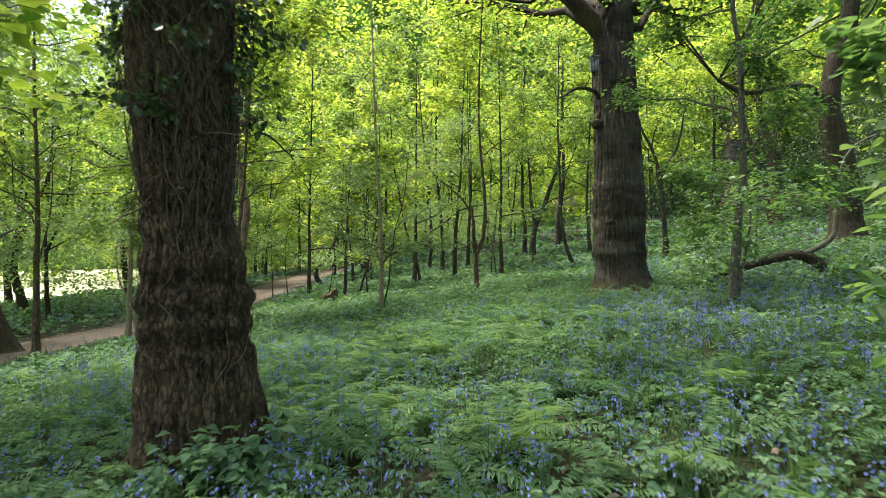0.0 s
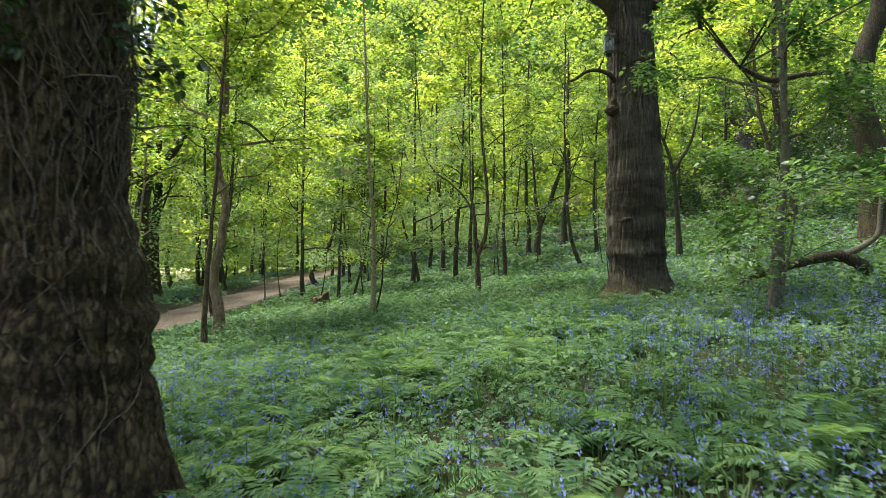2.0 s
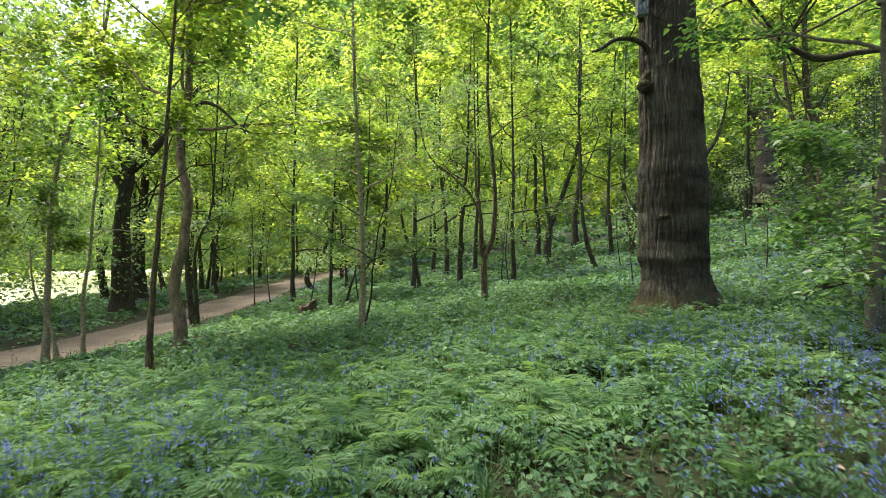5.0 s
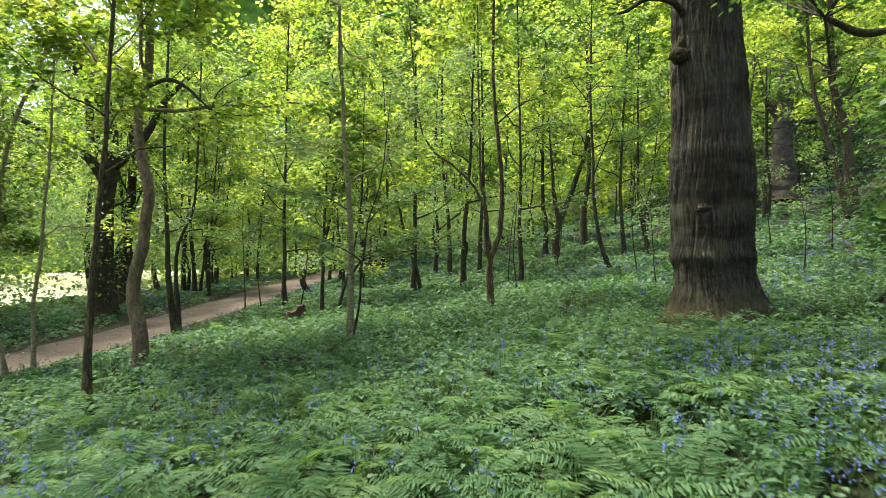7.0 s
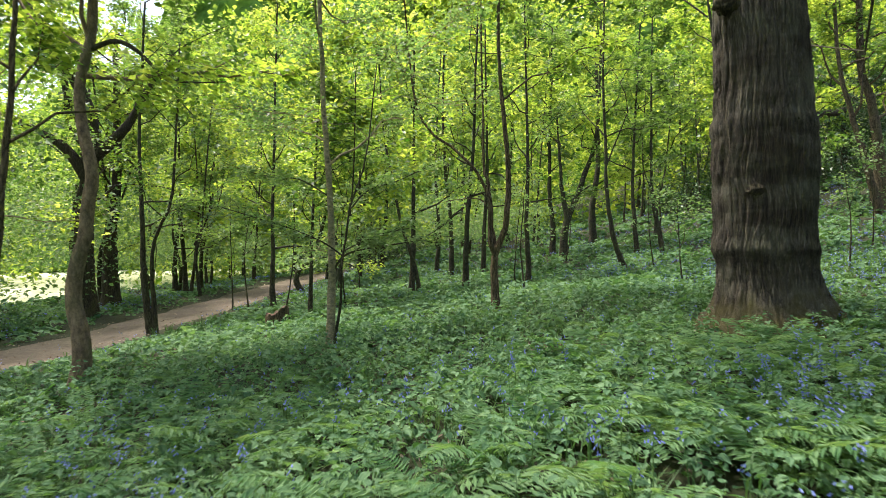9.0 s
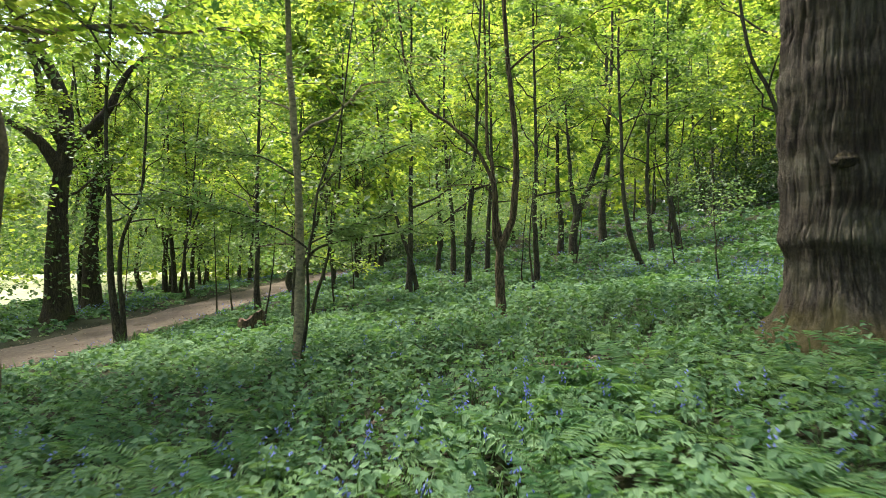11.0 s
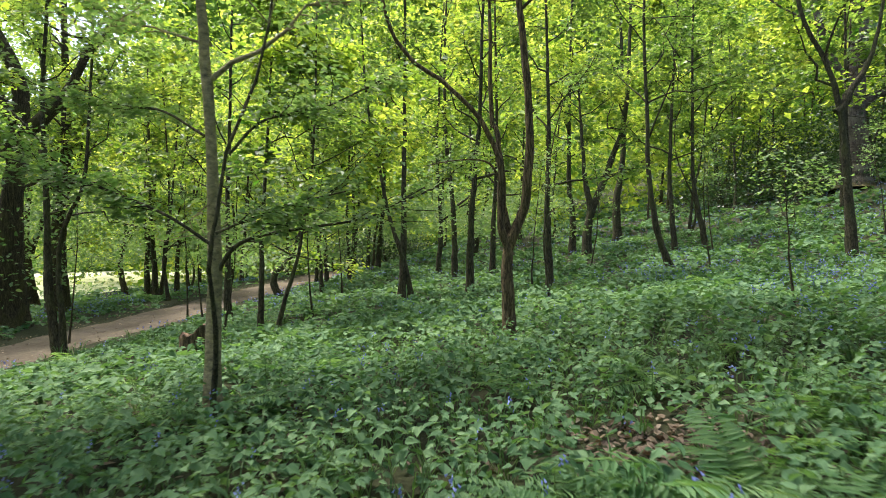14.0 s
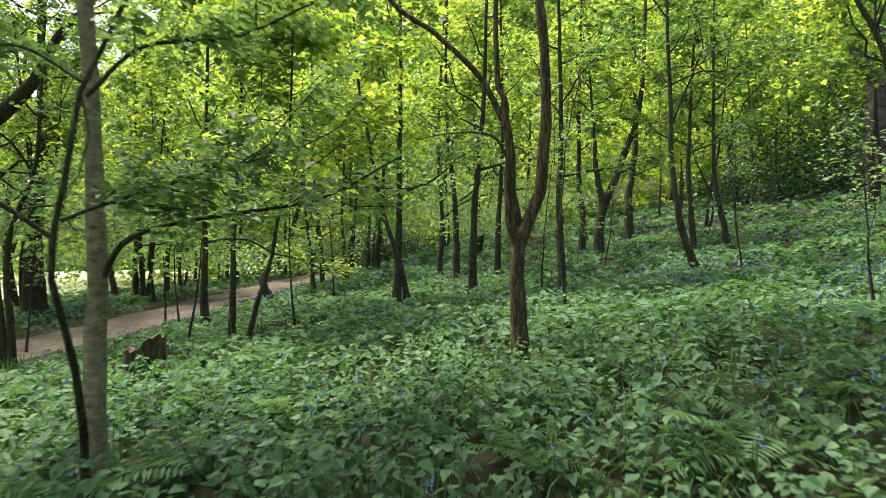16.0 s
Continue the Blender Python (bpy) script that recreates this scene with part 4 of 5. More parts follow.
for k, (x, y, rad_, stem) in enumerate(((-0.75, 34.8, 0.12, [(0, 0, 0), (0.05, 0, 2), (-0.1, 0, 5), (0.2, 0, 11)]), (-0.05, 31.5, 0.13, [(0, 0, 0), (0.0, 0, 2), (-0.25, 0, 4.6), (-0.3, 0, 7), (-0.2, 0, 11)]), (1.25, 31.0, 0.12, [(0, 0, 0), (0.05, 0, 2), (0.1, 0, 5), (0.0, 0, 10)]),
                                        (8.0, 33.0, 0.12, [(0, 0, 0), (-0.15, 0, 1.5), (-0.2, 0, 3), (-0.1, 0, 6), (0.1, 0, 10)]), (7.88, 41.26, 0.25, [(0, 0, 0), (0.0, 0, 2), (0.3, 0, 5), (0.2, 0, 12)]), (-4.3, 34.6, 0.10, [(0, 0, 0), (-0.05, 0, 1.4), (-0.1, 0, 3), (0.1, 0, 8)]),
                                        (-4.6, 31.4, 0.08, [(0, 0, 0), (-0.1, 0, 1.4), (-0.3, 0, 3), (-0.4, 0, 7)]), (-3.56, 22.14, 0.07, [(0, 0, 0), (0.02, 0, 1.4), (0.1, 0, 3), (0.3, 0, 7)]), (-3.0, 21.1, 0.05, [(0, 0, 0), (0.3, 0, 0.9), (0.55, 0, 1.8), (0.75, 0, 3.2), (0.8, 0, 6)]),
                                        (-6.58, 33.2, 0.15, [(0, 0, 0), (-0.3, 0, 0.5), (-0.25, 0, 1.0), (0.3, 0, 1.6), (0.9, 0, 3.5), (1.1, 0, 7)]))):
    tree("slim_tree", "slim crooked dark-stemmed tree beside the path" if x < -2 else "slim dark-stemmed tree among bluebells", x, y, [stem], rad_, M_BARK, M_CANOPY2 if k % 2 else M_CANOPY, 640 + k, limbs=14, low=2.2 if x < 3 else 3.0, length=2.4, size=0.15, per=4, top=0.45, group="slim trees of the wood")

# more trees beyond the path, and unseen ones added round the start of the walk for shade
re_ = np.random.default_rng(77)
for k, (x, y, rr_) in enumerate(((-16.5, 20, 0.16), (-18.5, 27, 0.22), (-15.5, 33, 0.14), (-19, 37, 0.25), (-15, 42, 0.15), (-20, 46, 0.2), (-16, 52, 0.16), (-21, 18, 0.2), (-22, 31, 0.2), (-15.2, 23.5, 0.10), (-17, 15, 0.14), (-13.8, 38, 0.10))):
    w = re_.normal(0, 0.3, 3)
    tree("broad_tree", "leafy tree with dark crooked limbs beyond the path", x, y, [[(0, 0, 0), (w[0], 0, 2.0), (w[0] + w[1], 0, 4.5), (w[2], 0, 11)], [(w[0] * 0.8, 0, 2.6), (w[0] + 0.9, -0.3, 4.2), (w[1] + 1.2, -0.5, 6.0), (1.8, -0.6, 9)]], rr_, M_OAK if k % 2 else M_BARK, M_CANOPY2 if k % 3 == 0 else M_CANOPY, 800 + k, limbs=16, low=1.8, length=3.0, size=0.17, per=4, twigs=6, sides=8, top=0.45, group="trees beyond the path", jitter=0.22, thin=0.6, flat=0.4)
# out of view: added so that their crowns dim the near undergrowth
for k, (x, y) in enumerate(((-7.0, 7.4), (-6, -5), (0.5, -7), (6.5, -4.5), (-9.5, 1.5), (9, 2.5), (13, 7.5), (-13, 6), (-3, -11), (12, -3), (17, 12), (4, -12), (-17.5, 10))):
    tree("slim_tree", "slim dark-stemmed tree added to fill the wood", x, y, [[(0, 0, 0), (0.1, 0.1, 3), (0.0, 0.2, 6), (0.2, 0, 11)]], 0.13, M_BARK, M_CANOPY, 850 + k, limbs=14, low=3.0, length=3.4, size=0.26, per=3, twigs=6, sides=7, top=0.4, group="slim trees of the wood", jitter=0.3)

# glossy evergreens on the slope
for k, (x, y) in enumerate(((18.2, 33.5), (20.5, 33.0), (18.4, 21.0), (15.6, 18.0))):
    tree("holly_tree", "dark glossy evergreen holly on the slope", x, y, [[(0, 0, 0), (0.05, 0, 1.5), (0.1, 0, 3.5), (0.0, 0, 6.5 if k < 3 else 3.0)]], 0.07, M_BARK, M_DARKLEAF, 880 + k, limbs=18, low=0.9, length=1.7, size=0.12, per=4, twigs=6, sides=7, top=0.4, group="hollies", jitter=0.16, rise=0.3, flat=0.5)

# thin saplings standing about
rt = np.random.default_rng(64)
for k, (x, y, h) in enumerate(((-7.86, 28.2, 4.2), (-6.81, 26.9, 3.8), (-4.1, 21.6, 3.0), (-2.9, 23.6, 3.4), (4.70, 18.5, 1.9), (8.27, 19.14, 2.6), (6.3, 25.3, 2.8), (1.8, 20.2, 3.4), (2.0, 25.0, 3.2), (10.6, 22.0, 2.6), (8.0, 29.5, 3.4), (-9.0, 24.5, 3.4), (7.9, 15.4, 2.4), (-3.4, 29.0, 3.6), (4.4, 30.5, 3.8), (11.8, 27.5, 3.0))):
    b1, b2 = rt.normal(0, 0.12), rt.normal(0, 0.25)
    tree("sapling", "thin young sapling with a few fresh leaves", x, y, [[(0, 0, 0), (b1, 0, h * 0.35), (b1 + b2 * 0.4, 0, h * 0.7), (b2, 0, h)]], 0.017 + 0.004 * h, M_BARK, M_SAPLING, 700 + k, limbs=6, low=0.4 * h, length=0.8, size=0.065, per=2, twigs=4, sides=7, top=0.45, group="saplings", jitter=0.08)
tree("sapling", "thin young sapling with broad fresh leaves", 1.98, 2.55, [[(0, 0, 0), (0.05, 0, 0.6), (0.0, 0.05, 1.3), (0.1, 0, 2.1)]], 0.012, M_BARK, M_SAPLING, 760, limbs=7, low=0.4, length=0.5, size=0.09, per=2, twigs=3, sides=7, top=0.4, group="saplings", jitter=0.05, hexed=True)

# slim trees that fill the wood behind
rw = np.random.default_rng(91)
placed = [(-5.57, 25.7), (-1.2, 25.6), (0.5, 26.3), (2.4, 25.1), (5.07, 34.4), (5.7, 26), (8.8, 24.1), (9.06, 32.8), (-13.46, 28.4), (20.6, 43.2), (14.2, 21.2), (7.88, 41.3)]
made, tries = 0, 0
while made < 50 and tries < 4000:
    tries += 1
    y = rw.uniform(36, 70)
    x = rw.uniform(-0.30 * y - 4, 0.52 * y + 3)
    if min(math.hypot(x - a, y - b) for a, b in placed) < 1.5 or abs(x - np.interp(y, PATH_LINE[:, 1], PATH_LINE[:, 0])) < 1.8:
        continue
    placed.append((x, y))
    lean, h = rw.normal(0, 0.45), rw.uniform(9, 13)
    w1, w2 = rw.normal(0, 0.14), rw.normal(0, 0.2)
    stems = [[(0, 0, 0), (w1, 0, 1.8), (w1 + lean * 0.4, 0, 4), (w2 + lean, 0, h)]]
    if rw.random() < 0.35:
        stems.append([(0.12, 0, 0), (0.3, 0, 1.5), (0.35 - lean, 0, 4.0), (0.5 - lean, 0, h * 0.85)])
    tree("slim_tree", "slim dark-stemmed tree added to fill the wood" if len(stems) == 1 else "slim tree with two dark stems in the wood", x, y, stems, rw.uniform(0.08, 0.18), M_BARK, M_CANOPY2 if made % 5 < 2 else M_CANOPY, 200 + made, limbs=13, low=rw.uniform(1.6, 2.8) if x < 3 else rw.uniform(2.8, 3.8), length=2.8, size=0.28, per=3, twigs=5, sides=7, top=0.45, group="slim trees of the wood", jitter=0.24, flat=0.4, rise=0.6)
    made += 1

# far woods, the closed wall of leaves behind everything
def leaf_cloud(name, label, centres, spread, count, size, mat, r, category="woodland"):
    k = r.integers(0, len(centres), count)
    C = np.asarray(centres)[k]
    P = C + r.normal(0, 1, (count, 3)) * np.asarray(spread)
    P[:, 2] = np.maximum(P[:, 2], ground_z(P[:, 0], P[:, 1]) + 0.1)
    D, N = flat_leaf_axes(count, r.uniform(0, 2 * np.pi, count), r, 0.4, 0.6)
    L = size * r.uniform(0.6, 1.3, count)
    ob = part(name, *leaf_quads(P, D, N, L, L * 0.75), mat, smooth=False)
    return tagged(ob, label, category, kind="stuff")


rf = np.random.default_rng(5)
ga, gh = np.meshgrid(np.linspace(-1.5, 1.5, 300), np.linspace(0, 1, 60), indexing="ij")
rr = 118 + 9 * (grid_noise(ga / 3.2 + 0.5, gh, 60, 16, rf) - 0.5) + 5 * (grid_noise(ga / 3.2 + 0.5, gh, 170, 40, rf) - 0.5) + 8 * gh
crest = np.interp(ga, [-1.5, -0.58, -0.45, -0.36, 1.5], [12, 16, 30, 54, 54]) + 14 * grid_noise(ga / 3.2 + 0.5, gh * 0, 40, 1, rf) + 4 * grid_noise(ga / 3.2 + 0.5, gh * 0, 130, 1, rf)
BV = np.stack([rr * np.sin(ga), rr * np.cos(ga), -3 + gh * crest], -1).reshape(-1, 3)
bi, bj = np.meshgrid(np.arange(299), np.arange(59), indexing="ij")
BF = np.stack([bi * 60 + bj, (bi + 1) * 60 + bj, (bi + 1) * 60 + bj + 1, bi * 60 + bj + 1], -1).reshape(-1, 4)
tagged(part("backdrop", BV, BF, M_FARWOOD), "distant wooded hillside in fresh green leaf", "backdrop", kind="structure")
cent = []
for k in range(520):
    a = rf.uniform(-0.75, 0.85)
    d = rf.uniform(62, 100)
    x, y = d * math.sin(a), d * math.cos(a)
    cent.append((x, y, ground_at(x, y) + rf.uniform(1.0, 40 if a > -0.3 else 26)))
for k in range(110):
    a, d = rf.uniform(-0.5, 0.75), rf.uniform(60, 84)
    x, y = d * math.sin(a), d * math.cos(a)
    cent.append((x, y, ground_at(x, y) + rf.uniform(0.3, 5)))
leaf_cloud("far_woods", "distant closed wall of pale green foliage", cent, (2.0, 2.0, 1.0), 60000, 0.64, M_CANOPY, rf)
hedge = [(rf.uniform(-24, -13.2), rf.uniform(12, 75), 0) for k in range(300)]
hedge = [(x, y, ground_at(x, y) + rf.uniform(0.1, 3.6) if k % 4 == 0 else rf.uniform(0.8, 3.8)) for k, (x, y, z) in enumerate(hedge)]
leaf_cloud("hedge", "straggling green hedge along the edge of the meadow", hedge, (0.8, 1.1, 0.3), 42000, 0.16, M_SAPLING, rf, "hedge")
tops = [(rf.uniform(-32, -15.5), rf.uniform(14, 80), 0) for k in range(330)]
tops = [(x, y, rf.uniform(2.0, 15)) for x, y, z in tops] + [(rf.uniform(-21, -9.5), rf.uniform(13, 27), rf.uniform(4.5, 12)) for k in range(50)]
leaf_cloud("edge_foliage", "overhanging green boughs at the edge of the wood", tops, (0.9, 1.0, 0.30), 52000, 0.21, M_CANOPY2, rf)
brow = [(rf.uniform(15.5, 42), rf.uniform(44, 52), 0) for k in range(120)] + [(rf.uniform(19, 28), rf.uniform(24, 34), 0) for k in range(20)]
brow = [(x, y, ground_at(x, y) + rf.uniform(0.2, 4.2 if y > 36 else 3.2)) for x, y, z in brow]
leaf_cloud("evergreen_thicket", "dark evergreen thicket on the brow of the slope", brow, (1.3, 1.3, 0.6), 36000, 0.19, M_DARKLEAF, rf, "thicket")
bank = [(rf.uniform(-13, -3.5), rf.uniform(50, 58), 0) for k in range(46)]
bank = [(x, y, ground_at(x, y) + rf.uniform(0.1, 2.4)) for x, y, z in bank if abs(x - np.interp(y, PATH_LINE[:, 1], PATH_LINE[:, 0])) > 2.2 or y > 56]
leaf_cloud("evergreen_thicket", "dark evergreen bushes where the path bends away", bank, (0.8, 0.8, 0.4), 11000, 0.17, M_DARKLEAF, rf, "thicket")
roof = [(rf.uniform(-14, 28), rf.uniform(34, 64), rf.uniform(8, 20)) for k in range(200)]
leaf_cloud("canopy", "overlapping boughs of bright spring leaves high in the wood", roof, (0.9, 0.9, 0.35), 13000, 0.24, M_CANOPY, rf, "canopy")
understorey = [(rf.uniform(-10, 4), rf.uniform(26, 60), 0) for k in range(75)]
understorey = [(x, y, ground_at(x, y) + rf.uniform(1.4, 3.6)) for x, y, z in understorey if abs(x - np.interp(y, PATH_LINE[:, 1], PATH_LINE[:, 0])) > 3.0]
leaf_cloud("understorey", "thin pale green understorey of hazel leaves", understorey, (0.8, 0.8, 0.22), 19000, 0.13, M_SAPLING, rf, "shrub")

# ---- fallen limb and stump ----
fx, fy = 7.4, 12.7
fz = ground_at(fx, fy)
fallen = empty_at("fallen_limb", fx, fy, fz, "fallen mossy oak limb arching over the bluebells", "log")
main = smooth_line([(-2.0, 0.2, ground_at(5.4, 12.9) - fz + 0.02), (-1.6, 0.1, 0.12), (-1.14, 0, 0.30), (-0.6, 0, 0.46), (-0.05, 0, 0.56), (0.3, 0, 0.46), (0.57, 0, 0.27), (0.80, 0, 0.02)], 40)
mr = np.interp(np.linspace(0, 1, 40), [0, 0.3, 0.7, 1], [0.03, 0.075, 0.115, 0.12]) * (1 + 0.08 * np.sin(np.arange(40) * 1.7))
part("trunk", *tube(main, mr, 14), M_OAK, fallen)
arm = smooth_line([(0.0, 0, 0.55), (0.3, 0, 0.66), (0.55, 0, 0.80), (0.74, 0, 1.0), (0.82, 0.05, 1.5), (0.97, 0.1, 2.4), (1.25, 0.1, 2.85), (1.75, 0.2, 3.1)], 34)
part("limb", *tube(arm, np.linspace(0.07, 0.02, 34), 10), M_GREY, fallen, "pale rising side limb")
part("limb", *tube(smooth_line([(-0.9, 0, 0.36), (-0.55, -0.15, 0.66), (-0.1, -0.2, 0.85), (0.5, -0.2, 0.9)], 14), np.linspace(0.014, 0.004, 14), 5), M_OAK, fallen)
part("limb", *tube(smooth_line([(-1.3, 0, 0.22), (-1.6, -0.15, 0.42), (-1.9, -0.2, 0.55)], 10), np.linspace(0.025, 0.008, 10), 6), M_OAK, fallen)

sx, sy = -3.62, 19.5
sz = ground_at(sx, sy)
stump = empty_at("tree_stump", sx, sy, sz, "broken reddish-brown tree stump in the undergrowth", "stump")
rs = np.random.default_rng(8)
nn, mm = 40, 14
u, v = np.meshgrid(np.arange(nn) / nn, np.linspace(0, 1, mm), indexing="xy")
rad = 0.25 * (1 + 0.3 * np.exp(-v * 5)) * (1 + 0.22 * (grid_noise(u, v, 13, 2, rs) - 0.5))
hh = (0.44 + 0.12 * grid_noise(u, v * 0, 5, 1, rs) + 0.14 * grid_noise(u, v * 0, 19, 1, rs) + 0.08 * np.cos(2 * np.pi * u)) * v - 0.1
SV = np.stack([rad * np.cos(2 * np.pi * u), rad * np.sin(2 * np.pi * u), hh], -1).reshape(-1, 3)
i, j = np.meshgrid(np.arange(mm - 1), np.arange(nn), indexing="ij")
SF = np.stack([i * nn + j, i * nn + (j + 1) % nn, (i + 1) * nn + (j + 1) % nn, (i + 1) * nn + j], -1).reshape(-1, 4)
part("bark", SV, SF, M_RED, stump)
rim = SV[-nn:]
TV = np.concatenate([rim * [0.97, 0.97, 1], rim * [0.5, 0.5, 0.93], [[0, 0, 0.42]]])
kk = np.arange(nn)
part("cut_top", TV, [np.stack([kk, (kk + 1) % nn, nn + (kk + 1) % nn, nn + kk], -1), np.stack([nn + kk, nn + (kk + 1) % nn, np.full(nn, 2 * nn)], -1)], M_STUMPWOOD, stump, "rough split wood")

# ---- undergrowth ----
TRUNKS = [(-1.745, 4.33, 0.48), (4.02, 14.0, 0.8), (-1.55, 15.26, 0.1), (0.99, 17.6, 0.12), (-3.62, 19.5, 0.35), (7.4, 12.7, 0.2), (4.77, 10.08, 0.1)]


def walk_gap(x, y):
    """The distance from the line along which the wood is crossed."""
    t = np.clip(y / 12.0, 0, 1)
    return np.hypot(x - 0.5 * t, y - 12.0 * t)


def scatter(r, density, box, near, far, k, bias=0.0, soft=1.0):
    """Random places in a box, thinned by distance and by soft patches, off the path, the trunks and the bare patch."""
    x0, x1, y0, y1 = box
    n = int(density * (x1 - x0) * (y1 - y0))
    x, y = r.uniform(x0, x1, n), r.uniform(y0, y1, n)
    g = walk_gap(x, y)
    keep = (g >= near) & (g < far)
    keep &= np.abs(x) < 0.85 * np.maximum(y, 0) + 4.0
    x, y = x[keep], y[keep]
    keep = r.random(len(x)) < np.clip(0.5 + soft * drift(x, y, k) + bias, 0.0, 1.0)
    pg = path_gap(x, y)
    keep &= (pg > 1.8) & (r.random(len(x)) < np.clip((pg - 1.6) / 1.6, 0.1, 1))
    bare = np.hypot((x - 1.62) / 0.5, (y - 13.95) / 0.36)
    keep &= r.random(len(x)) < np.clip((bare - 0.55) / 0.8, 0.03, 1)
    for tx, ty, tr in TRUNKS:
        keep &= np.hypot(x - tx, y - ty) > tr
    keep &= x > -23
    return x[keep], y[keep]


WOOD = (-23, 48, -2, 76)
NEARBOX = (-8, 9, 0.5, 20)
MIDBOX = (-17, 18, 0.5, 30)
ru = np.random.default_rng(77)


def herb_leaves(x, y, r, per, size, tall, hexed):
    """Leafy herbs: pairs of broad leaves up a short stem, largest below the tip."""
    n = len(x)
    height = tall * r.uniform(0.55, 1.25, n) * (1 + 0.25 * drift(x, y, 9)) * (0.8 + 0.3 * np.clip((y - 8.5) / 4.0, 0, 1)) * np.clip((path_gap(x, y) - 1.2) / 4.5, 0.25, 1)
    k = np.repeat(np.arange(n), per)
    m = len(k)
    if hexed:
        q = np.tile(np.arange(per), n)
        tier, tiers = q // 3, max(1, math.ceil(per / 3))
        f = np.clip(((tier + 1) / tiers) ** 0.75 + r.normal(0, 0.04, m), 0.1, 1.05)
        az = r.uniform(0, 2 * np.pi, n)[k] + 2.094 * (q % 3) + 1.05 * tier + r.normal(0, 0.3, m)
    else:
        f = r.uniform(0.15, 1.0, m) ** 0.6
        az = r.uniform(0, 2 * np.pi, m)
    rad = 0.012 + (0.05 if hexed else 0.06) * r.random(m) * (1.15 - f)
    P = np.stack([x[k] + rad * np.cos(az), y[k] + rad * np.sin(az), ground_z(x[k], y[k]) + height[k] * f], -1)
    D, N = flat_leaf_axes(m, az, r, 0.30 if hexed else 0.36, 0.25 if hexed else 0.36)
    L = size * r.uniform(0.55, 1.2, m) * np.where(f > 0.93, 0.8, 1.1) * (1 + 0.2 * np.clip((y[k] - 9.5) / 3.0, 0, 1))
    return (leaf_toothed if hexed == 2 else leaf_hex if hexed else leaf_quads)(P, D, N, L, L * r.uniform(0.7, 0.95, m))


herb = Pile()
herb.add(*herb_leaves(*scatter(ru, 48, NEARBOX, 0.0, 6.0, 5, 1.0, 0.2), ru, 5, 0.058, 0.15, False))
herb.add(*herb_leaves(*scatter(ru, 30, NEARBOX, 0.0, 3.6, 1, 0.5, 0.7), ru, 9, 0.062, 0.33, 2))
herb.add(*herb_leaves(*scatter(ru, 32, NEARBOX, 3.6, 6.0, 1, 0.5, 0.6), ru, 9, 0.068, 0.31, 1))
herb.add(*herb_leaves(*scatter(ru, 24, MIDBOX, 6.0, 14.0, 1, 0.4, 0.6), ru, 7, 0.10, 0.30, False))
herb.add(*herb_leaves(*scatter(ru, 9, WOOD, 14.0, 30.0, 1, 0.4, 0.6), ru, 7, 0.15, 0.30, False))
herb.add(*herb_leaves(*scatter(ru, 2.2, WOOD, 30.0, 80.0, 1, 0.3), ru, 6, 0.30, 0.32, False))
ox = np.concatenate([ru.uniform(-17, 19, 9500), ru.uniform(-24, 32, 2500)])
oy = np.concatenate([ru.uniform(-9, 22, 9500), ru.uniform(-16, 50, 2500)])
ok = (np.abs(ox) >= 0.85 * np.maximum(oy, 0) + 3.6) | (oy < 0.4)
ok &= path_gap(ox, oy) > 1.6
herb.add(*herb_leaves(ox[ok], oy[ok], ru, 5, 0.19, 0.30, False))
nx, ny = ru.normal(-1.3, 0.22, 26), ru.normal(3.68, 0.12, 26)
herb.add(*herb_leaves(nx, ny, ru, 14, 0.09, 0.48, 2))
tagged(part("nettles", *herb.out(), M_HERB, smooth=False), "dense knee-high carpet of broad green nettle and bramble leaves", "undergrowth", kind="stuff")


def fern_fronds(x, y, r, fronds, pairs, length):
    """Ferns: arching fronds with tapering pairs of leaflets."""
    keep = (r.random(len(x)) < np.clip((14.5 - y) / 4.0, 0.22, 1.0)) & (path_gap(x, y) > 4.5)
    x, y = x[keep], y[keep]
    n = len(x)
    if n == 0:
        return np.zeros((0, 3)), np.zeros((0, 4), int)
    k = np.repeat(np.arange(n), fronds)
    m = len(k)
    az = r.uniform(0, 2 * np.pi, m)
    lift = r.uniform(0.65, 1.25, m)
    L = length * r.uniform(0.6, 1.2, m) * r.uniform(0.8, 1.15, n)[k]
    s = np.linspace(0.12, 1.0, pairs)
    e = lift[:, None] - 1.15 * s[None]
    seg = L[:, None] / pairs
    hor = np.cumsum(np.cos(e) * seg, 1)
    ver = np.cumsum(np.sin(e) * seg, 1)
    ca, sa = np.cos(az)[:, None], np.sin(az)[:, None]
    C = np.stack([x[k][:, None] + hor * ca, y[k][:, None] + hor * sa, ground_z(x[k], y[k])[:, None] + 0.06 + ver], -1)
    T = np.stack([np.cos(e) * ca, np.cos(e) * sa, np.sin(e)], -1)
    S = np.stack([-sa + 0 * e, ca + 0 * e, 0 * e], -1)
    N = np.cross(S, T)
    N = N * np.sign(N[..., 2:3] + 1e-9)
    plen = L[:, None] * 0.25 * np.sin(np.pi * np.clip(0.12 + 0.86 * (1 - s), 0, 1)) ** 0.8 * np.ones_like(e)
    out = Pile()
    for side in (-1, 1):
        D = unit(S * side + T * 0.35 - N * 0.12 + r.normal(0, 0.10, S.shape) + r.normal(0, 0.10, (S.shape[0], 1, 3)))
        NN = unit(N - D * (N * D).sum(-1, keepdims=True))
        out.add(*leaf_quads(C.reshape(-1, 3), D.reshape(-1, 3), NN.reshape(-1, 3), plen.ravel(), (0.84 * seg * np.ones_like(plen)).ravel()))
    return out.out()


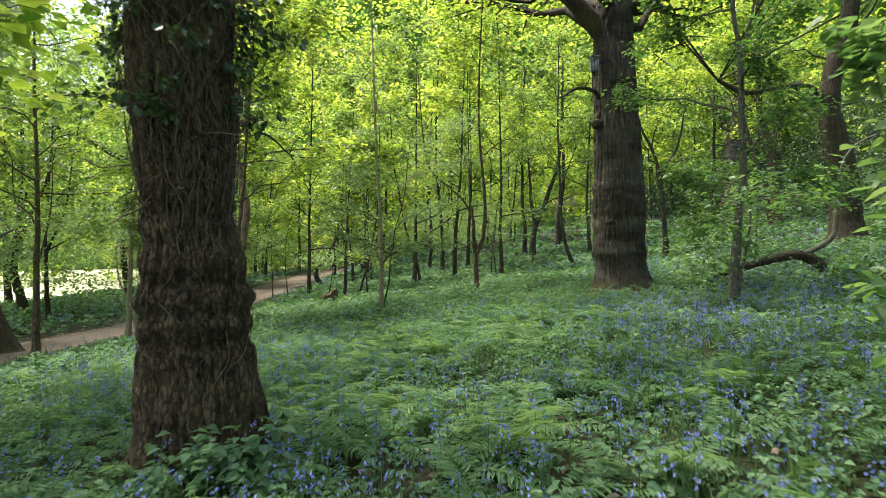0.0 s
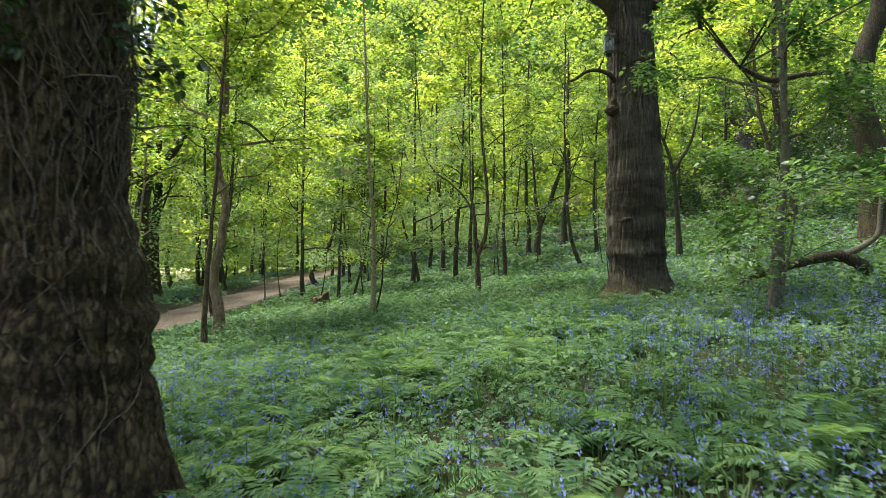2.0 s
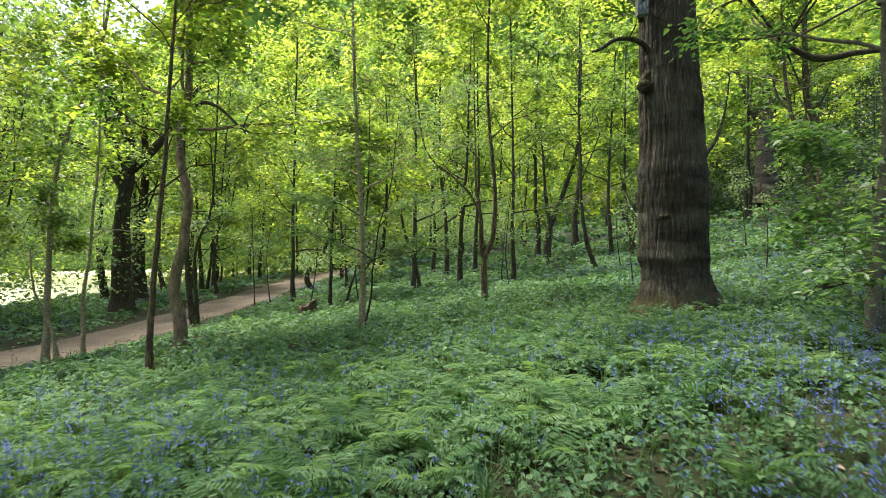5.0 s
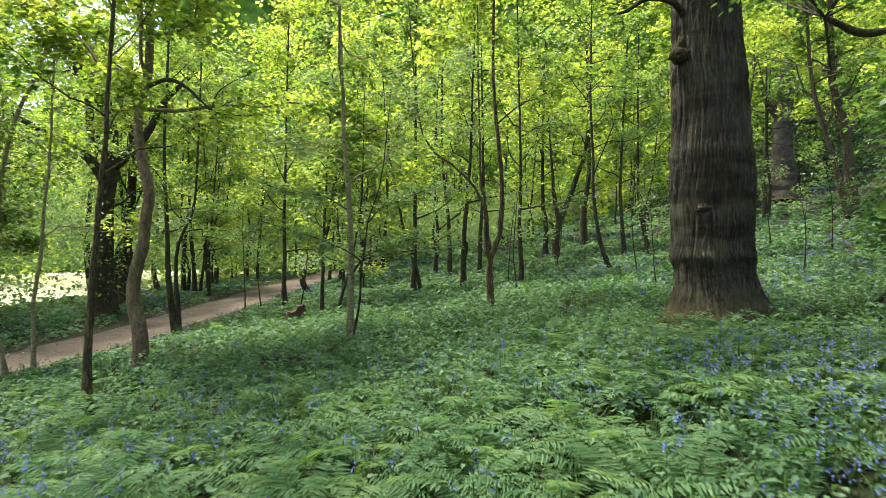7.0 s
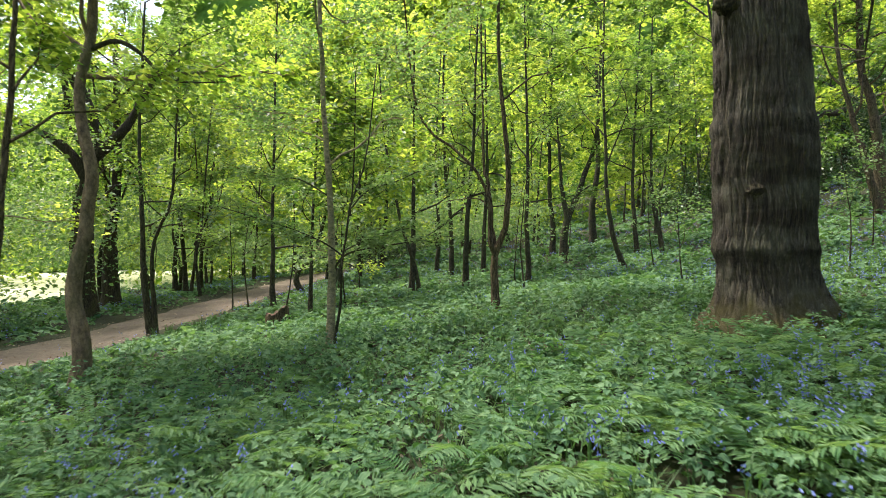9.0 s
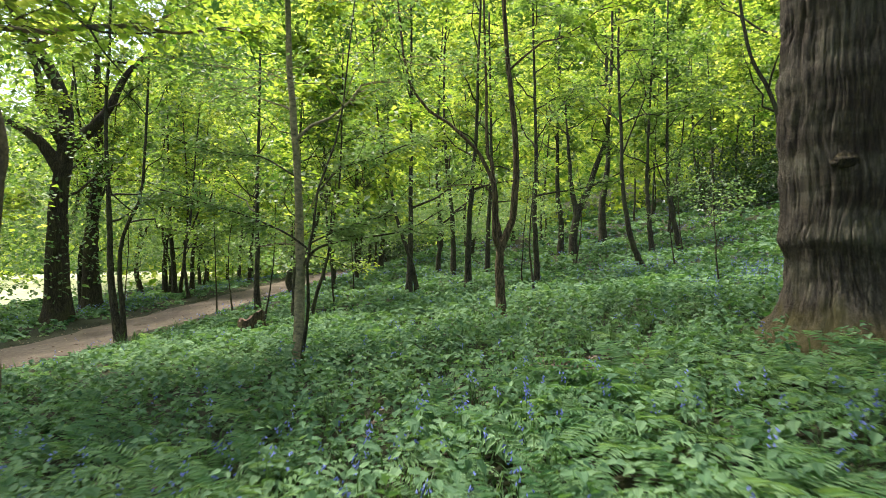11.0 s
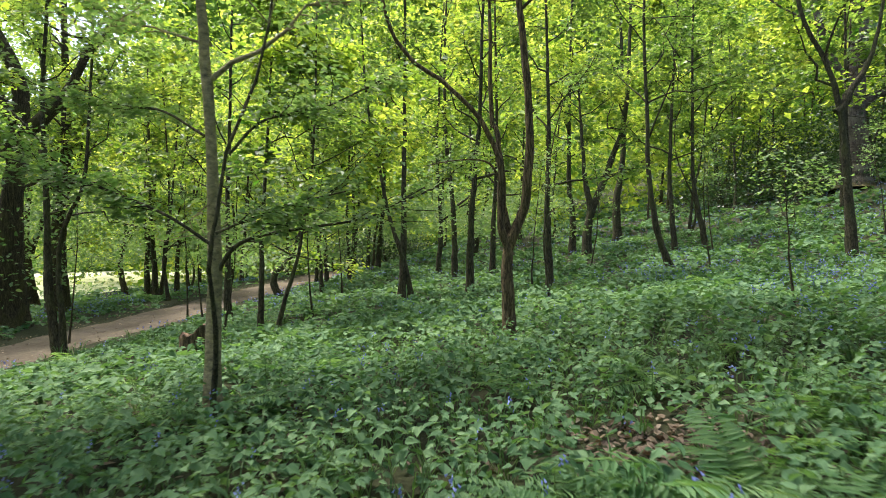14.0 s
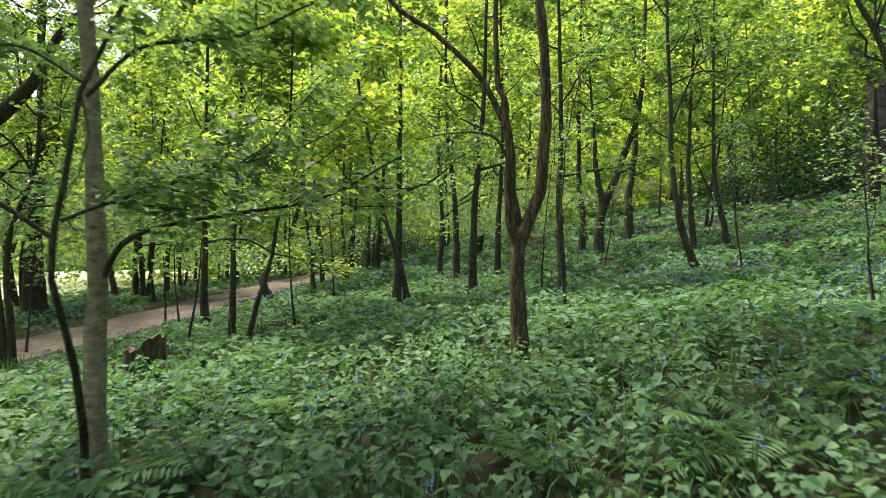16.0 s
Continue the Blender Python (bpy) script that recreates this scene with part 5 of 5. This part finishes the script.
fern = Pile()
fern.add(*fern_fronds(*scatter(ru, 5.6, NEARBOX, 0.0, 6.0, 2, 0.15, 1.0), ru, 6, 20, 0.47))
fern.add(*fern_fronds(*scatter(ru, 4.5, MIDBOX, 6.0, 14.0, 2, 0.2, 1.1), ru, 6, 10, 0.52))
fern.add(*fern_fronds(*scatter(ru, 0.7, WOOD, 14.0, 30.0, 2, 0.1, 1.3), ru, 5, 5, 0.6))
for cx, cy, wx, wy, count in ((0.6, 8.6, 0.9, 0.7, 34), (2.2, 9.8, 0.8, 0.8, 34), (-1.4, 8.0, 0.9, 0.8, 26), (1.3, 12.9, 0.6, 0.5, 20), (-0.8, 4.6, 0.8, 0.8, 16), (2.6, 5.2, 0.9, 0.9, 22), (-1.6, 12.0, 0.8, 0.7, 16), (2.8, 13.4, 0.5, 0.5, 12)):
    fern.add(*fern_fronds(ru.normal(cx, wx, count), ru.normal(cy, wy, count), ru, 6, 20, 0.50))
tagged(part("ferns", *fern.out(), M_FERN, smooth=False), "fresh pale green fern fronds arching among the bluebells", "fern", kind="stuff")


def blades(x, y, r, per, length, width):
    """Narrow arching blades, two faces each."""
    n = len(x)
    k = np.repeat(np.arange(n), per)
    m = len(k)
    az = r.uniform(0, 2 * np.pi, m)
    L = length * r.uniform(0.6, 1.3, m)
    a1, a2 = r.uniform(0.9, 1.4, m), r.uniform(0.0, 0.8, m)
    P0 = np.stack([x[k] + r.normal(0, 0.02, m), y[k] + r.normal(0, 0.02, m), ground_z(x[k], y[k])], -1)
    h = np.stack([np.cos(az), np.sin(az), 0 * az], -1)
    up = np.array([0, 0, 1.0])
    P1 = P0 + (h * np.cos(a1)[:, None] + up * np.sin(a1)[:, None]) * L[:, None] * 0.6
    P2 = P1 + (h * np.cos(a2)[:, None] + up * np.sin(a2)[:, None]) * L[:, None] * 0.4
    S = np.stack([-np.sin(az), np.cos(az), 0 * az], -1) * width * 0.5
    V = np.stack([P0 - S, P0 + S, P1 + S, P1 - S, P2], 1).reshape(-1, 3)
    b = 5 * np.arange(m)[:, None]
    return V, [b + np.array([0, 1, 2, 3]), b + np.array([3, 2, 4])]


grass = Pile()
grass.add(*blades(*scatter(ru, 22, NEARBOX, 0.0, 6.0, 3, 0.15), ru, 6, 0.30, 0.009))
grass.add(*blades(*scatter(ru, 8, MIDBOX, 6.0, 14.0, 3, 0.15), ru, 5, 0.34, 0.016))
tagged(part("grass", *grass.out(), M_GRASS, smooth=False), "narrow arching blades of grass and bluebell leaves", "grass", kind="stuff")


def bluebells(x, y, r, bells, size, tall, stem=True):
    """Nodding spikes of small bells, and their stems; few grow where the nettles are thick."""
    keep = r.random(len(x)) < np.clip(np.maximum((12.8 - y) / 3.0, (x - 3.0) / 2.5), 0.10, 1.0)
    x, y = x[keep], y[keep]
    n = len(x)
    az = r.uniform(0, 2 * np.pi, n)
    H = tall * r.uniform(0.75, 1.25, n)
    z = ground_z(x, y)
    base = np.stack([x, y, z], -1)
    h = np.stack([np.cos(az), np.sin(az), 0 * az], -1)
    up = np.array([0, 0, 1.0])
    k = np.repeat(np.arange(n), bells)
    f = np.tile(np.linspace(0.82, 1.03, bells), n)
    m = len(k)
    bend = np.clip(f - 0.7, 0, 1) * 0.5
    A = r.normal(0, 0.012, (m, 3)) + base[k] + up * (H[k] * (f - bend * 0.35))[:, None] + h[k] * (H[k] * bend * 0.7)[:, None]
    ba = az[k] + r.normal(0, 0.9, m)
    D = unit(np.stack([np.cos(ba) * 0.7, np.sin(ba) * 0.7, r.uniform(-1.1, -0.3, m)], -1))
    s = unit(np.cross(D, up))
    t = np.cross(s, D)
    L = size * r.uniform(0.8, 1.25, m)
    rings = []
    for d, w in ((0.0, 0.15), (1.0, 0.36)):
        for q in range(3):
            c, e = math.cos(q * 2.0944), math.sin(q * 2.0944)
            rings.append(A + (D * d + s * c * w + t * e * w) * L[:, None])
    V = np.stack(rings, 1).reshape(-1, 3)
    b = 6 * np.arange(m)[:, None]
    F = np.concatenate([b + np.array([i * 3 + q, i * 3 + (q + 1) % 3, i * 3 + 3 + (q + 1) % 3, i * 3 + 3 + q]) for i in range(1) for q in range(3)])
    if not stem:
        return (V, F), None
    S = np.stack([-np.sin(az), np.cos(az), 0 * az], -1) * 0.003
    T0, T1, T2 = base, base + up * (H * 0.8)[:, None], base + up * (H * 0.95)[:, None] + h * (H * 0.12)[:, None]
    SV = np.stack([T0 - S, T0 + S, T1 + S, T1 - S, T2], 1).reshape(-1, 3)
    c = 5 * np.arange(n)[:, None]
    return (V, F), (SV, [c + np.array([0, 1, 2, 3]), c + np.array([3, 2, 4])])


flowers, stalks = Pile(), Pile()
for dens, box, near, far, bells, size, tall, stem in ((30, NEARBOX, 0.0, 6.0, 6, 0.0150, 0.34, True), (19, MIDBOX, 6.0, 14.0, 3, 0.023, 0.34, True)):
    fl, st = bluebells(*scatter(ru, dens, box, near, far, 4, 0.15, 1.3), ru, bells, size, tall, stem)
    flowers.add(*fl)
    stalks.add(*st)
for cx, cy, wx, wy, count in ((3.0, 10.2, 0.8, 1.4, 320), (2.7, 7.2, 0.7, 1.0, 200), (-2.4, 7.0, 0.9, 1.0, 140), (0.9, 12.0, 0.5, 0.5, 90), (3.6, 5.0, 0.8, 1.0, 140)):
    bx, by = ru.normal(cx, wx, count), ru.normal(cy, wy, count)
    away = np.hypot(bx - 4.02, by - 14.0) > 0.9
    fl, st = bluebells(bx[away], by[away], ru, 7, 0.0155, 0.37)
    flowers.add(*fl)
    stalks.add(*st)
fx_, fy_ = scatter(ru, 4.5, WOOD, 14.0, 62.0, 4, 0.0, 1.2)
kk = np.repeat(np.arange(len(fx_)), 3)
mm = len(kk)
P = np.stack([fx_[kk] + ru.normal(0, 0.1, mm), fy_[kk] + ru.normal(0, 0.1, mm), ground_z(fx_[kk], fy_[kk]) + ru.uniform(0.16, 0.32, mm)], -1)
D, N = flat_leaf_axes(mm, ru.uniform(0, 6.28, mm), ru, 0.9, 0.9)
flowers.add(*leaf_quads(P, D, N, np.full(mm, 0.06), np.full(mm, 0.04)))
bells_ob = part("bluebells", *flowers.out(), M_BLUE, smooth=False)
tagged(bells_ob, "nodding violet-blue bluebell flowers across the woodland floor", "flower", kind="stuff")
part("stems", *stalks.out(), M_GRASS, bells_ob, "thin green flower stems", smooth=False)

# dead leaves on the bare patch and under the plants
rlit = np.random.default_rng(14)
lx, ly = np.concatenate([rlit.normal(1.62, 0.36, 420), rlit.uniform(-6, 7, 5000)]), np.concatenate([rlit.normal(13.95, 0.3, 420), rlit.uniform(2, 20, 5000)])
pk = rlit.integers(8, 70, 1500)
po = np.where(rlit.random(1500) < 0.7, rlit.choice([-1, 1], 1500) * rlit.uniform(1.2, 2.0, 1500), rlit.uniform(-1, 1, 1500))
lx = np.concatenate([lx, PATH_LINE[pk, 0] + across[pk, 0] * po + rlit.normal(0, 0.3, 1500)])
ly = np.concatenate([ly, PATH_LINE[pk, 1] + across[pk, 1] * po + rlit.normal(0, 0.4, 1500)])
n = len(lx)
D, N = flat_leaf_axes(n, rlit.uniform(0, 6.28, n), rlit, 0.25, 0.3)
L = rlit.uniform(0.04, 0.085, n)
tagged(part("leaf_litter", *leaf_hex(np.stack([lx, ly, ground_z(lx, ly) + np.where(path_gap(lx, ly) < 2.0, 0.03, 0.0) + rlit.uniform(0.01, 0.04, n)], -1), D, N, L, L * 0.6), M_LITTER, smooth=False), "curled brown dead leaves on the bare soil", "leaf litter", kind="stuff")
